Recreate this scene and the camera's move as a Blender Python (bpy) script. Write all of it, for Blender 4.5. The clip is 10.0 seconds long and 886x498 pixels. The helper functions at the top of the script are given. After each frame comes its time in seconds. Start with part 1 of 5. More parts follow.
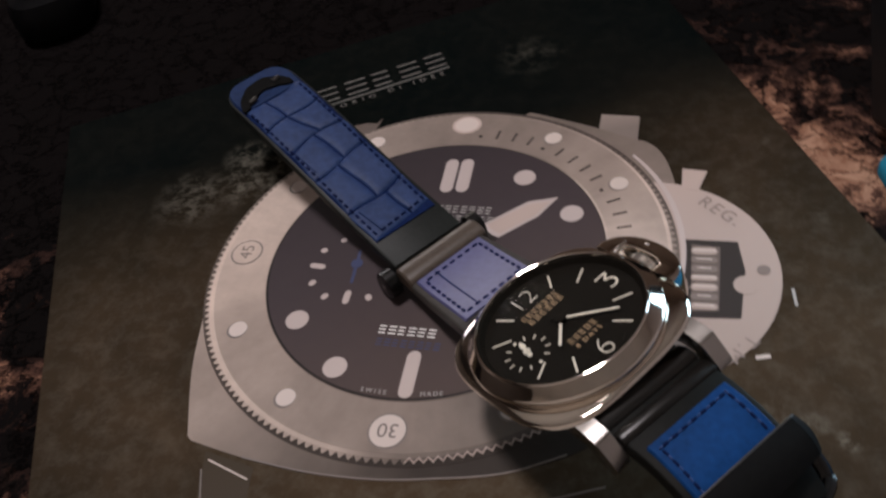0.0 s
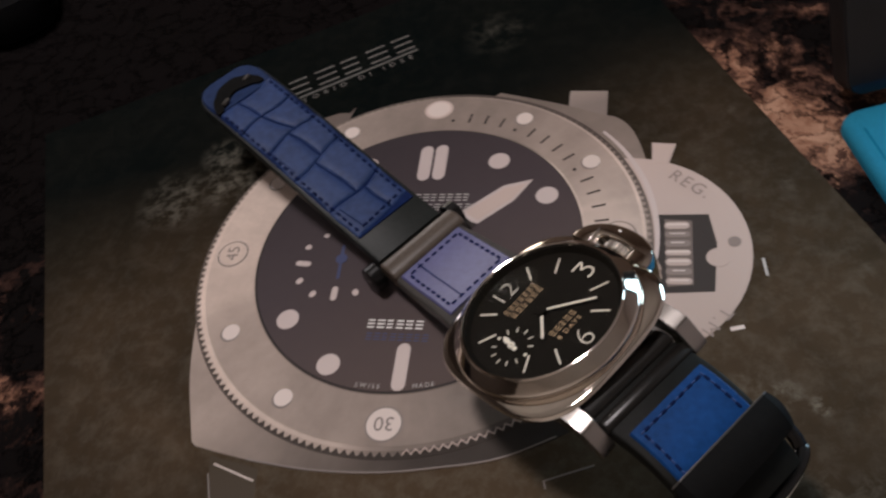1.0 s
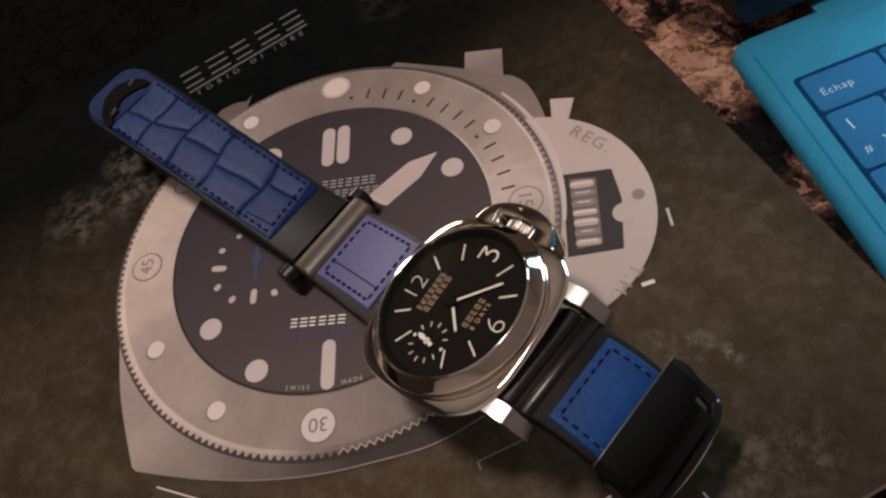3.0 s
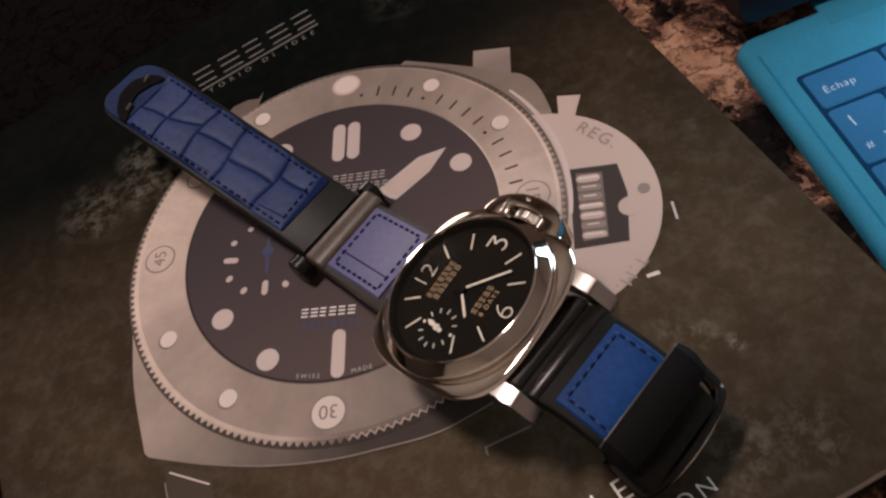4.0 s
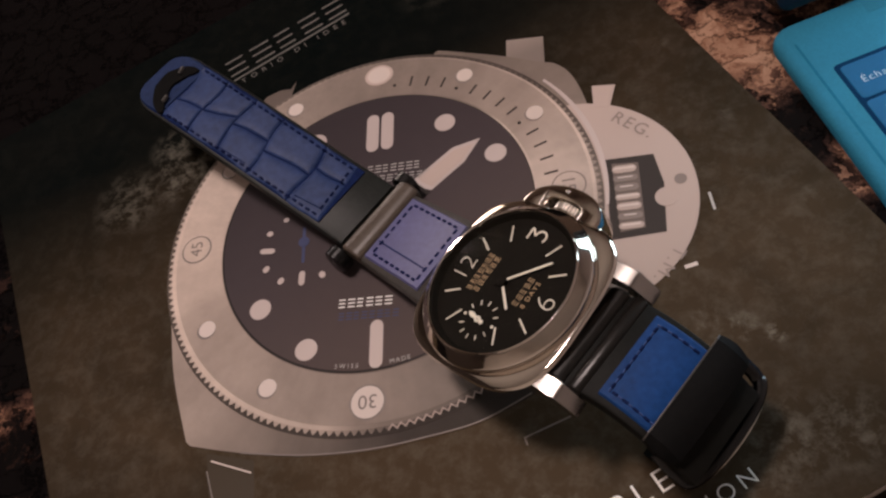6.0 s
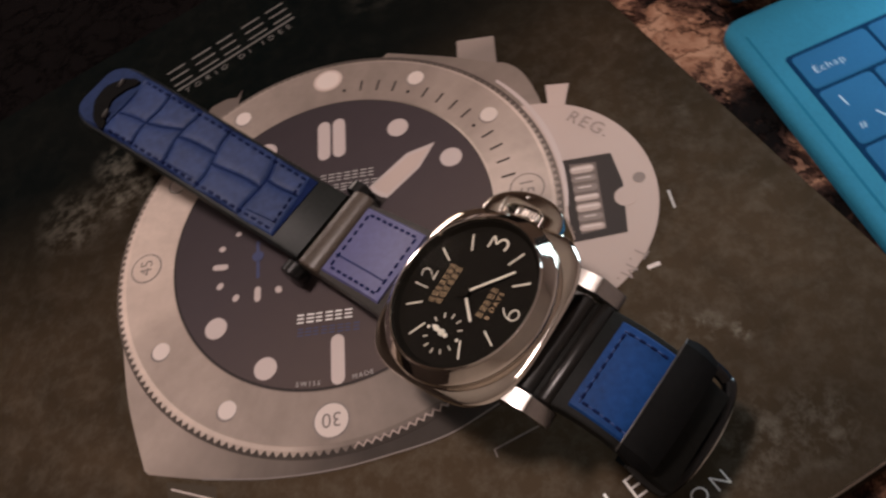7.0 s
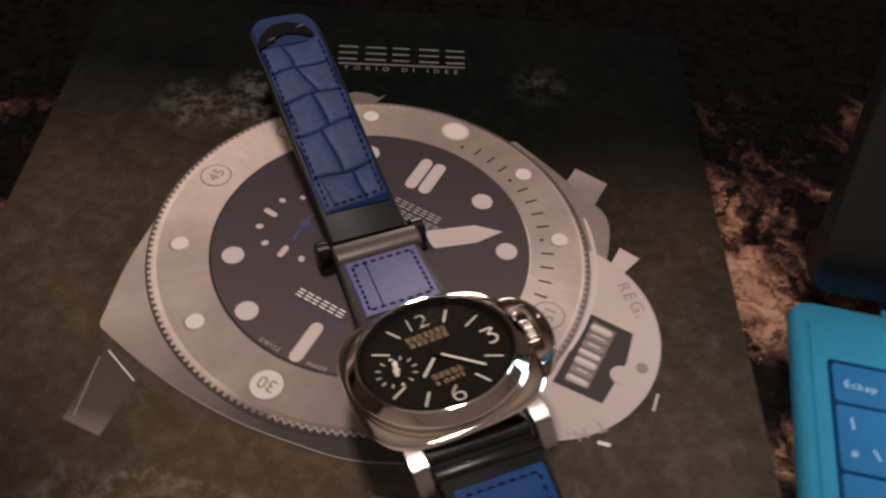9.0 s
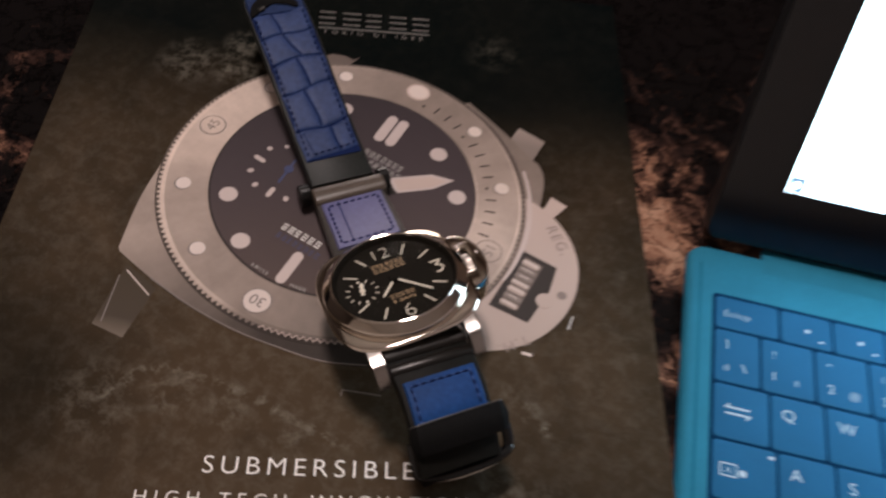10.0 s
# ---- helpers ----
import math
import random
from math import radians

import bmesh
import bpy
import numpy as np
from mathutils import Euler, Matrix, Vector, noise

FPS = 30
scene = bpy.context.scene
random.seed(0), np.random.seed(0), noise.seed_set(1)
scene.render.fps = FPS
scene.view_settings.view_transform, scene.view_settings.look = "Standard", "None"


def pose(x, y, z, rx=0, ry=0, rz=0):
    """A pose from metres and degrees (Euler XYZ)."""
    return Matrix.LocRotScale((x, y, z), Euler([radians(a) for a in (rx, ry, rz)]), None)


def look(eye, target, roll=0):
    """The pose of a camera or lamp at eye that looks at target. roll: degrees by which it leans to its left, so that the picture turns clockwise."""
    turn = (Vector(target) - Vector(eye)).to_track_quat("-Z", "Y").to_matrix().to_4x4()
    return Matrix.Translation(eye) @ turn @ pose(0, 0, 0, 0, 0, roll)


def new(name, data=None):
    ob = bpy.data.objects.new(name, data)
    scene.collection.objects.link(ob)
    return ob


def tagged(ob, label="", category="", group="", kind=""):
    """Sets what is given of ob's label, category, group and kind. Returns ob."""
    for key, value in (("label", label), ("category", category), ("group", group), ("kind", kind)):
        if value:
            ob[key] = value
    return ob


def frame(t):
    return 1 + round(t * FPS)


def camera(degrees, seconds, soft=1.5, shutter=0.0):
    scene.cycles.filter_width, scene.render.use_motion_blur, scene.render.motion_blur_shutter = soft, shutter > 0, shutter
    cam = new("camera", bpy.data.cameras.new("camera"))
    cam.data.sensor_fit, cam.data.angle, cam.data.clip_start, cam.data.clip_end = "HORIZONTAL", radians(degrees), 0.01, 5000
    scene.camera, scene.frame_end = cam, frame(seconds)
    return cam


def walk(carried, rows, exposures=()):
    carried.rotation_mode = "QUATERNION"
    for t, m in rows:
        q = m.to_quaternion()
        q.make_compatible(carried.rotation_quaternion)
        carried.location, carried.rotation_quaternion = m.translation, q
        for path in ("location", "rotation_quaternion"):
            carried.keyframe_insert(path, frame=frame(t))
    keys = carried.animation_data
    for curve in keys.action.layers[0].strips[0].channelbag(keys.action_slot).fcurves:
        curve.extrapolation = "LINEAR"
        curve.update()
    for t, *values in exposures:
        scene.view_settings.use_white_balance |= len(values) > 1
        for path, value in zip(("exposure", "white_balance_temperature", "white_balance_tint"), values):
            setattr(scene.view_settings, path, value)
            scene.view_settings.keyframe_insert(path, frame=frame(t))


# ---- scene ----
cam = camera(53.24, 10.0, soft=2.4, shutter=0.9)
# seconds, eye in metres, yaw, pitch and roll in degrees
ROWS = [
    (0.0, 0.0619, -0.1526, 0.1738, 21.11, -44.59, -14.65),
    (0.5, 0.0622, -0.1535, 0.1786, 20.85, -46.54, -17.14),
    (1.0, 0.0644, -0.1478, 0.1855, 21.17, -48.21, -18.86),
    (1.5, 0.0656, -0.1371, 0.1895, 17.96, -52.85, -20.85),
    (2.0, 0.0690, -0.1387, 0.1852, 18.98, -53.75, -23.85),
    (2.5, 0.0755, -0.1363, 0.1909, 18.73, -53.95, -24.82),
    (2.7, 0.0759, -0.1338, 0.1927, 19.33, -54.39, -25.42),
    (3.8, 0.0752, -0.1366, 0.1929, 20.33, -53.89, -25.97),
    (4.0, 0.0746, -0.1400, 0.1939, 19.59, -53.56, -25.31),
    (4.5, 0.0761, -0.1419, 0.1952, 20.30, -53.60, -26.09),
    (5.0, 0.0822, -0.1391, 0.2027, 20.31, -53.29, -27.28),
    (5.5, 0.0684, -0.1440, 0.1973, 21.08, -53.75, -26.02),
    (5.7, 0.0696, -0.1416, 0.1972, 21.76, -53.77, -26.91),
    (6.8, 0.0700, -0.1351, 0.1971, 21.61, -54.96, -28.41),
    (7.0, 0.0685, -0.1326, 0.1957, 17.71, -55.91, -26.33),
    (7.5, 0.0705, -0.1328, 0.1994, 18.35, -55.94, -29.00),
    (7.9, 0.0695, -0.1366, 0.1962, 19.31, -55.22, -26.24),
    (8.0, 0.0712, -0.1343, 0.2022, 22.38, -56.35, -19.90),
    (8.2, 0.0716, -0.1306, 0.2022, 21.02, -53.22, -4.55),
    (8.5, 0.0741, -0.1491, 0.1950, 20.35, -49.13, 2.47),
    (9.0, 0.0810, -0.1442, 0.2004, 22.40, -49.23, 5.18),
    (9.5, 0.0944, -0.1592, 0.2083, 21.61, -51.97, 10.22),
    (9.7, 0.0956, -0.1670, 0.2144, 20.34, -52.50, 9.52),
    (9.8, 0.0954, -0.1669, 0.2259, 20.44, -53.18, 8.39),
    (10.0, 0.0955, -0.1712, 0.2416, 18.52, -53.14, 9.84),
]
EXPOSURE = [(0.0, 0.02, 5650, 3), (1.0, 0.02, 5750, 3), (1.6, 0.0, 5950, 6), (2.6, 0.0, 6100, 8), (4.0, 0.03, 6400, 12), (8.0, 0.03, 6400, 11), (8.6, 0.08, 6250, 9), (9.0, 0.12, 6250, 9), (9.5, 0.14, 6200, 9), (10.0, 0.12, 6150, 9)]
walk(cam, [(t, pose(x, y, z, 90 + pitch, 0, yaw) @ pose(0, 0, 0, 0, 0, roll)) for t, x, y, z, yaw, pitch, roll in ROWS], EXPOSURE)

# ---- units: U is the length of one plan unit, COVER the height of the magazine's cover over the table top ----
U, COVER = 0.0125, 0.010
MM = 0.001

# ---- light: a broad warm ceiling lamp behind the camera, the tablet's lit screen, a closed room ----
world = bpy.data.worlds.new("world")
scene.world = world
world.use_nodes = True
world.node_tree.nodes["Background"].inputs["Color"].default_value = (1.0, 0.75, 0.55, 1)
world.node_tree.nodes["Background"].inputs["Strength"].default_value = 0.02


LAMP_AT = (-0.33, 0.22, 1.68)
lamp_data = bpy.data.lights.new("lamp_light", "AREA")
lamp_data.shape, lamp_data.size, lamp_data.energy, lamp_data.color = "DISK", 0.30, 20.6, (1.0, 0.817, 0.757)
lamp_light = new("lamp_light", lamp_data)
lamp_light.location = (LAMP_AT[0], LAMP_AT[1], LAMP_AT[2] - 0.012)
# a second, low lamp on the far wall: its gloss lies on what tilts towards it
WALL_LAMP_AT = (-1.47, 2.27, 0.60)
wall_data = bpy.data.lights.new("wall_lamp_light", "AREA")
wall_data.shape, wall_data.size, wall_data.energy, wall_data.color = "DISK", 0.80, 7.0, (1.0, 0.86, 0.88)
wall_light = new("wall_lamp_light", wall_data)
wall_light.matrix_world = look((WALL_LAMP_AT[0], WALL_LAMP_AT[1] - 0.07, WALL_LAMP_AT[2]), (-0.6, 0, 0.25))

# ---- the magazine's page, in plan units along its own axes ----
PAGE_TURN = 24.5
PAGE_LEFT, PAGE_RIGHT, PAGE_FOOT, PAGE_HEAD = -8.45, 8.15, -9.75, 9.05


def page(x, y):
    """From the page's own axes to plan units."""
    a = radians(PAGE_TURN)
    return x * math.cos(a) - y * math.sin(a), x * math.sin(a) + y * math.cos(a)


# ---- materials ----


def node(tree, kind, **values):
    n = tree.nodes.new(kind)
    for key, value in values.items():
        n.inputs[key.replace("_", " ")].default_value = value
    return n


def material(name, colour, rough=0.5, metal=0.0, vary=0.15, grain=400.0, bump=0.05, coarse=25.0, coat=0.0, spec=0.5):
    """A painted, moulded or metal surface with fine and coarse variation of tone and a fine relief."""
    m = bpy.data.materials.new(name)
    m.use_nodes = True
    t = m.node_tree
    b = t.nodes["Principled BSDF"]
    b.inputs["Roughness"].default_value, b.inputs["Metallic"].default_value = rough, metal
    b.inputs["Coat Weight"].default_value, b.inputs["Coat Roughness"].default_value = coat, 0.42
    b.inputs["Specular IOR Level"].default_value = spec
    co = t.nodes.new("ShaderNodeTexCoord")
    fine = node(t, "ShaderNodeTexNoise", Scale=grain, Detail=4.0)
    wide = node(t, "ShaderNodeTexNoise", Scale=coarse, Detail=5.0)
    for n in (fine, wide):
        t.links.new(co.outputs["Object"], n.inputs["Vector"])
    add = t.nodes.new("ShaderNodeMath")
    add.operation = "ADD"
    t.links.new(fine.outputs["Fac"], add.inputs[0])
    t.links.new(wide.outputs["Fac"], add.inputs[1])
    span = t.nodes.new("ShaderNodeMapRange")
    span.inputs["From Min"].default_value, span.inputs["From Max"].default_value = 0.6, 1.4
    span.inputs["To Min"].default_value, span.inputs["To Max"].default_value = 1 - vary, 1 + vary
    t.links.new(add.outputs[0], span.inputs["Value"])
    mul = t.nodes.new("ShaderNodeVectorMath")
    mul.operation = "SCALE"
    mul.inputs[0].default_value = colour
    t.links.new(span.outputs[0], mul.inputs["Scale"])
    t.links.new(mul.outputs[0], b.inputs["Base Color"])
    if bump:
        bp = node(t, "ShaderNodeBump", Strength=bump, Distance=0.0004)
        t.links.new(fine.outputs["Fac"], bp.inputs["Height"])
        t.links.new(bp.outputs[0], b.inputs["Normal"])
    return m


def printed(name, stops, direction=(1, 0, 0), span=(-0.06, 0.06), grain=0.06, rough=0.5):
    """Ink on coated paper: a photograph's tones laid along one direction, with the grain of the print."""
    m = bpy.data.materials.new(name)
    m.use_nodes = True
    t = m.node_tree
    b = t.nodes["Principled BSDF"]
    b.inputs["Roughness"].default_value = rough
    b.inputs["Specular IOR Level"].default_value = 0.04
    co = t.nodes.new("ShaderNodeTexCoord")
    dot = t.nodes.new("ShaderNodeVectorMath")
    dot.operation = "DOT_PRODUCT"
    dot.inputs[1].default_value = direction
    t.links.new(co.outputs["Object"], dot.inputs[0])
    where = t.nodes.new("ShaderNodeMapRange")
    where.inputs["From Min"].default_value, where.inputs["From Max"].default_value = span
    t.links.new(dot.outputs["Value"], where.inputs["Value"])
    noise_fine = node(t, "ShaderNodeTexNoise", Scale=260.0, Detail=5.0)
    t.links.new(co.outputs["Object"], noise_fine.inputs["Vector"])
    jitter = t.nodes.new("ShaderNodeMath")
    jitter.operation = "MULTIPLY_ADD"
    jitter.inputs[1].default_value = grain
    t.links.new(noise_fine.outputs["Fac"], jitter.inputs[0])
    t.links.new(where.outputs[0], jitter.inputs[2])
    ramp = t.nodes.new("ShaderNodeValToRGB")
    while len(ramp.color_ramp.elements) < len(stops):
        ramp.color_ramp.elements.new(0.5)
    for e, (at, c) in zip(ramp.color_ramp.elements, stops):
        e.position, e.color = at, (*c, 1)
    t.links.new(jitter.outputs[0], ramp.inputs["Fac"])
    t.links.new(ramp.outputs["Color"], b.inputs["Base Color"])
    return m


def printed_round(name, stops, grain=0.02):
    """Ink on coated paper whose tones run round the printed dial: 0 at its left, then 0.25 below, 0.5 right, 0.75 above."""
    m = bpy.data.materials.new(name)
    m.use_nodes = True
    t = m.node_tree
    b = t.nodes["Principled BSDF"]
    b.inputs["Roughness"].default_value = 0.5
    b.inputs["Specular IOR Level"].default_value = 0.04
    co = t.nodes.new("ShaderNodeTexCoord")
    sweep = t.nodes.new("ShaderNodeTexGradient")
    sweep.gradient_type = "RADIAL"
    t.links.new(co.outputs["Object"], sweep.inputs["Vector"])
    noise_fine = node(t, "ShaderNodeTexNoise", Scale=420.0, Detail=6.0, Roughness=0.7)
    t.links.new(co.outputs["Object"], noise_fine.inputs["Vector"])
    jitter = t.nodes.new("ShaderNodeMath")
    jitter.operation = "MULTIPLY_ADD"
    jitter.inputs[1].default_value = grain
    t.links.new(noise_fine.outputs["Fac"], jitter.inputs[0])
    t.links.new(sweep.outputs["Fac"], jitter.inputs[2])
    ramp = t.nodes.new("ShaderNodeValToRGB")
    while len(ramp.color_ramp.elements) < len(stops):
        ramp.color_ramp.elements.new(0.5)
    for e, (at, grey) in zip(ramp.color_ramp.elements, stops):
        e.position, e.color = at, (grey * 1.02, grey * 0.84, grey * 0.725, 1)
    t.links.new(jitter.outputs[0], ramp.inputs["Fac"])
    speck = t.nodes.new("ShaderNodeMapRange")
    speck.inputs["From Min"].default_value, speck.inputs["From Max"].default_value = 0.3, 0.7
    speck.inputs["To Min"].default_value, speck.inputs["To Max"].default_value = 0.955, 1.045
    t.links.new(noise_fine.outputs["Fac"], speck.inputs["Value"])
    # light fans out from the brushed metal in faint rays, over wide soft blotches
    turns = t.nodes.new("ShaderNodeMath")
    turns.operation = "MULTIPLY"
    turns.inputs[1].default_value = 34.0
    t.links.new(sweep.outputs["Fac"], turns.inputs[0])
    rays = t.nodes.new("ShaderNodeTexNoise")
    rays.noise_dimensions = "1D"
    rays.inputs["Scale"].default_value, rays.inputs["Detail"].default_value = 1.0, 3.0
    t.links.new(turns.outputs[0], rays.inputs["W"])
    blotch = node(t, "ShaderNodeTexNoise", Scale=70.0, Detail=4.0, Roughness=0.6)
    t.links.new(co.outputs["Object"], blotch.inputs["Vector"])
    gain = speck.outputs[0]
    for source, depth in ((rays, 0.06), (blotch, 0.12)):
        level = t.nodes.new("ShaderNodeMapRange")
        level.inputs["From Min"].default_value, level.inputs["From Max"].default_value = 0.3, 0.7
        level.inputs["To Min"].default_value, level.inputs["To Max"].default_value = 1 - depth, 1 + depth
        t.links.new(source.outputs["Fac"], level.inputs["Value"])
        times = t.nodes.new("ShaderNodeMath")
        times.operation = "MULTIPLY"
        t.links.new(gain, times.inputs[0])
        t.links.new(level.outputs[0], times.inputs[1])
        gain = times.outputs[0]
    mul = t.nodes.new("ShaderNodeVectorMath")
    mul.operation = "SCALE"
    t.links.new(ramp.outputs["Color"], mul.inputs[0])
    t.links.new(gain, mul.inputs["Scale"])
    t.links.new(mul.outputs[0], b.inputs["Base Color"])
    return m


def marble():
    """Dark brown brecciated stone: angular brown and tan fragments in a near-black ground, honed."""
    m = bpy.data.materials.new("brown_marble")
    m.use_nodes = True
    t = m.node_tree
    b = t.nodes["Principled BSDF"]
    b.inputs["Roughness"].default_value = 0.6
    b.inputs["Specular IOR Level"].default_value = 0.0
    co = t.nodes.new("ShaderNodeTexCoord")
    warp = node(t, "ShaderNodeTexNoise", Scale=38.0, Detail=6.0, Roughness=0.65)
    t.links.new(co.outputs["Object"], warp.inputs["Vector"])
    mix = t.nodes.new("ShaderNodeVectorMath")
    mix.operation = "MULTIPLY_ADD"
    mix.inputs[1].default_value = (0.045, 0.045, 0.045)
    t.links.new(warp.outputs["Color"], mix.inputs[0])
    t.links.new(co.outputs["Object"], mix.inputs[2])
    big = node(t, "ShaderNodeTexNoise", Scale=42.0, Detail=9.0, Roughness=0.62, Distortion=0.7)
    t.links.new(mix.outputs[0], big.inputs["Vector"])
    veins = t.nodes.new("ShaderNodeTexVoronoi")
    veins.feature = "DISTANCE_TO_EDGE"
    veins.inputs["Scale"].default_value = 95.0
    t.links.new(mix.outputs[0], veins.inputs["Vector"])
    # fragments: each one lighter or darker than the next
    chips = t.nodes.new("ShaderNodeTexVoronoi")
    chips.inputs["Scale"].default_value = 150.0
    t.links.new(mix.outputs[0], chips.inputs["Vector"])
    chip = t.nodes.new("ShaderNodeSeparateColor")
    t.links.new(chips.outputs["Color"], chip.inputs[0])
    uneven = t.nodes.new("ShaderNodeMapRange")
    uneven.inputs["To Min"].default_value, uneven.inputs["To Max"].default_value = -0.075, 0.055
    t.links.new(chip.outputs[0], uneven.inputs["Value"])
    ramp = t.nodes.new("ShaderNodeValToRGB")
    stops = ((0.40, (0.006, 0.005, 0.005)), (0.48, (0.030, 0.017, 0.014)), (0.54, (0.085, 0.045, 0.032)), (0.60, (0.24, 0.128, 0.082)), (0.72, (0.39, 0.235, 0.16)))
    while len(ramp.color_ramp.elements) < len(stops):
        ramp.color_ramp.elements.new(0.5)
    for e, (at, c) in zip(ramp.color_ramp.elements, stops):
        e.position, e.color = at, (*c, 1)
    total = None
    for (x, y), r, gain in (((8.3, 3.4), 3.0, 0.125), ((7.3, 5.9), 2.0, 0.04), ((9.75, -0.2), 1.2, 0.10), ((9.6, -7.6), 2.6, 0.05), ((11.0, -4.0), 3.0, 0.06)):
        d = t.nodes.new("ShaderNodeVectorMath")
        d.operation = "DISTANCE"
        d.inputs[1].default_value = (x * U - 0.15, y * U - 0.12, 0.015)
        t.links.new(co.outputs["Object"], d.inputs[0])
        fall = t.nodes.new("ShaderNodeMapRange")
        fall.interpolation_type = "SMOOTHSTEP"
        fall.inputs["From Min"].default_value, fall.inputs["From Max"].default_value = 0.1 * r * U, r * U
        fall.inputs["To Min"].default_value, fall.inputs["To Max"].default_value = gain, -0.105
        t.links.new(d.outputs["Value"], fall.inputs["Value"])
        if total is None:
            total = fall.outputs[0]
        else:
            m2 = t.nodes.new("ShaderNodeMath")
            m2.operation = "MAXIMUM"
            t.links.new(total, m2.inputs[0])
            t.links.new(fall.outputs[0], m2.inputs[1])
            total = m2.outputs[0]
    shift = t.nodes.new("ShaderNodeMath")
    shift.operation = "ADD"
    t.links.new(big.outputs["Fac"], shift.inputs[0])
    t.links.new(total, shift.inputs[1])
    # dimness towards the table's far left, put into the stone's tones
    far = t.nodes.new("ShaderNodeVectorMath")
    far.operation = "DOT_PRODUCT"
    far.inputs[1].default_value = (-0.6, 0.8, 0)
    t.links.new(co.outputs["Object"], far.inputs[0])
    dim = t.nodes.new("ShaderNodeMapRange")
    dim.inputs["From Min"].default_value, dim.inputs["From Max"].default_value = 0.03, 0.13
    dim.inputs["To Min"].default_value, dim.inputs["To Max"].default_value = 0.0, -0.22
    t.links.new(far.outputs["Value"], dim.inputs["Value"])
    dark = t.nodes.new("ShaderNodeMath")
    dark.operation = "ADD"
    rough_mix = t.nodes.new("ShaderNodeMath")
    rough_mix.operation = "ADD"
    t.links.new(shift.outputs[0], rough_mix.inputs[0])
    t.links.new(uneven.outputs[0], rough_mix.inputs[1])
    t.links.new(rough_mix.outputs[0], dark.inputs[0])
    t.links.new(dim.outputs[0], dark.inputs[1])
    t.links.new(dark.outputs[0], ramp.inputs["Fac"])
    edge = t.nodes.new("ShaderNodeMapRange")
    edge.inputs["From Min"].default_value, edge.inputs["From Max"].default_value = 0.0, 0.08
    edge.inputs["To Min"].default_value = 0.30
    t.links.new(veins.outputs["Distance"], edge.inputs["Value"])
    mul = t.nodes.new("ShaderNodeVectorMath")
    mul.operation = "SCALE"
    t.links.new(ramp.outputs["Color"], mul.inputs[0])
    t.links.new(edge.outputs[0], mul.inputs["Scale"])
    t.links.new(mul.outputs[0], b.inputs["Base Color"])
    return m


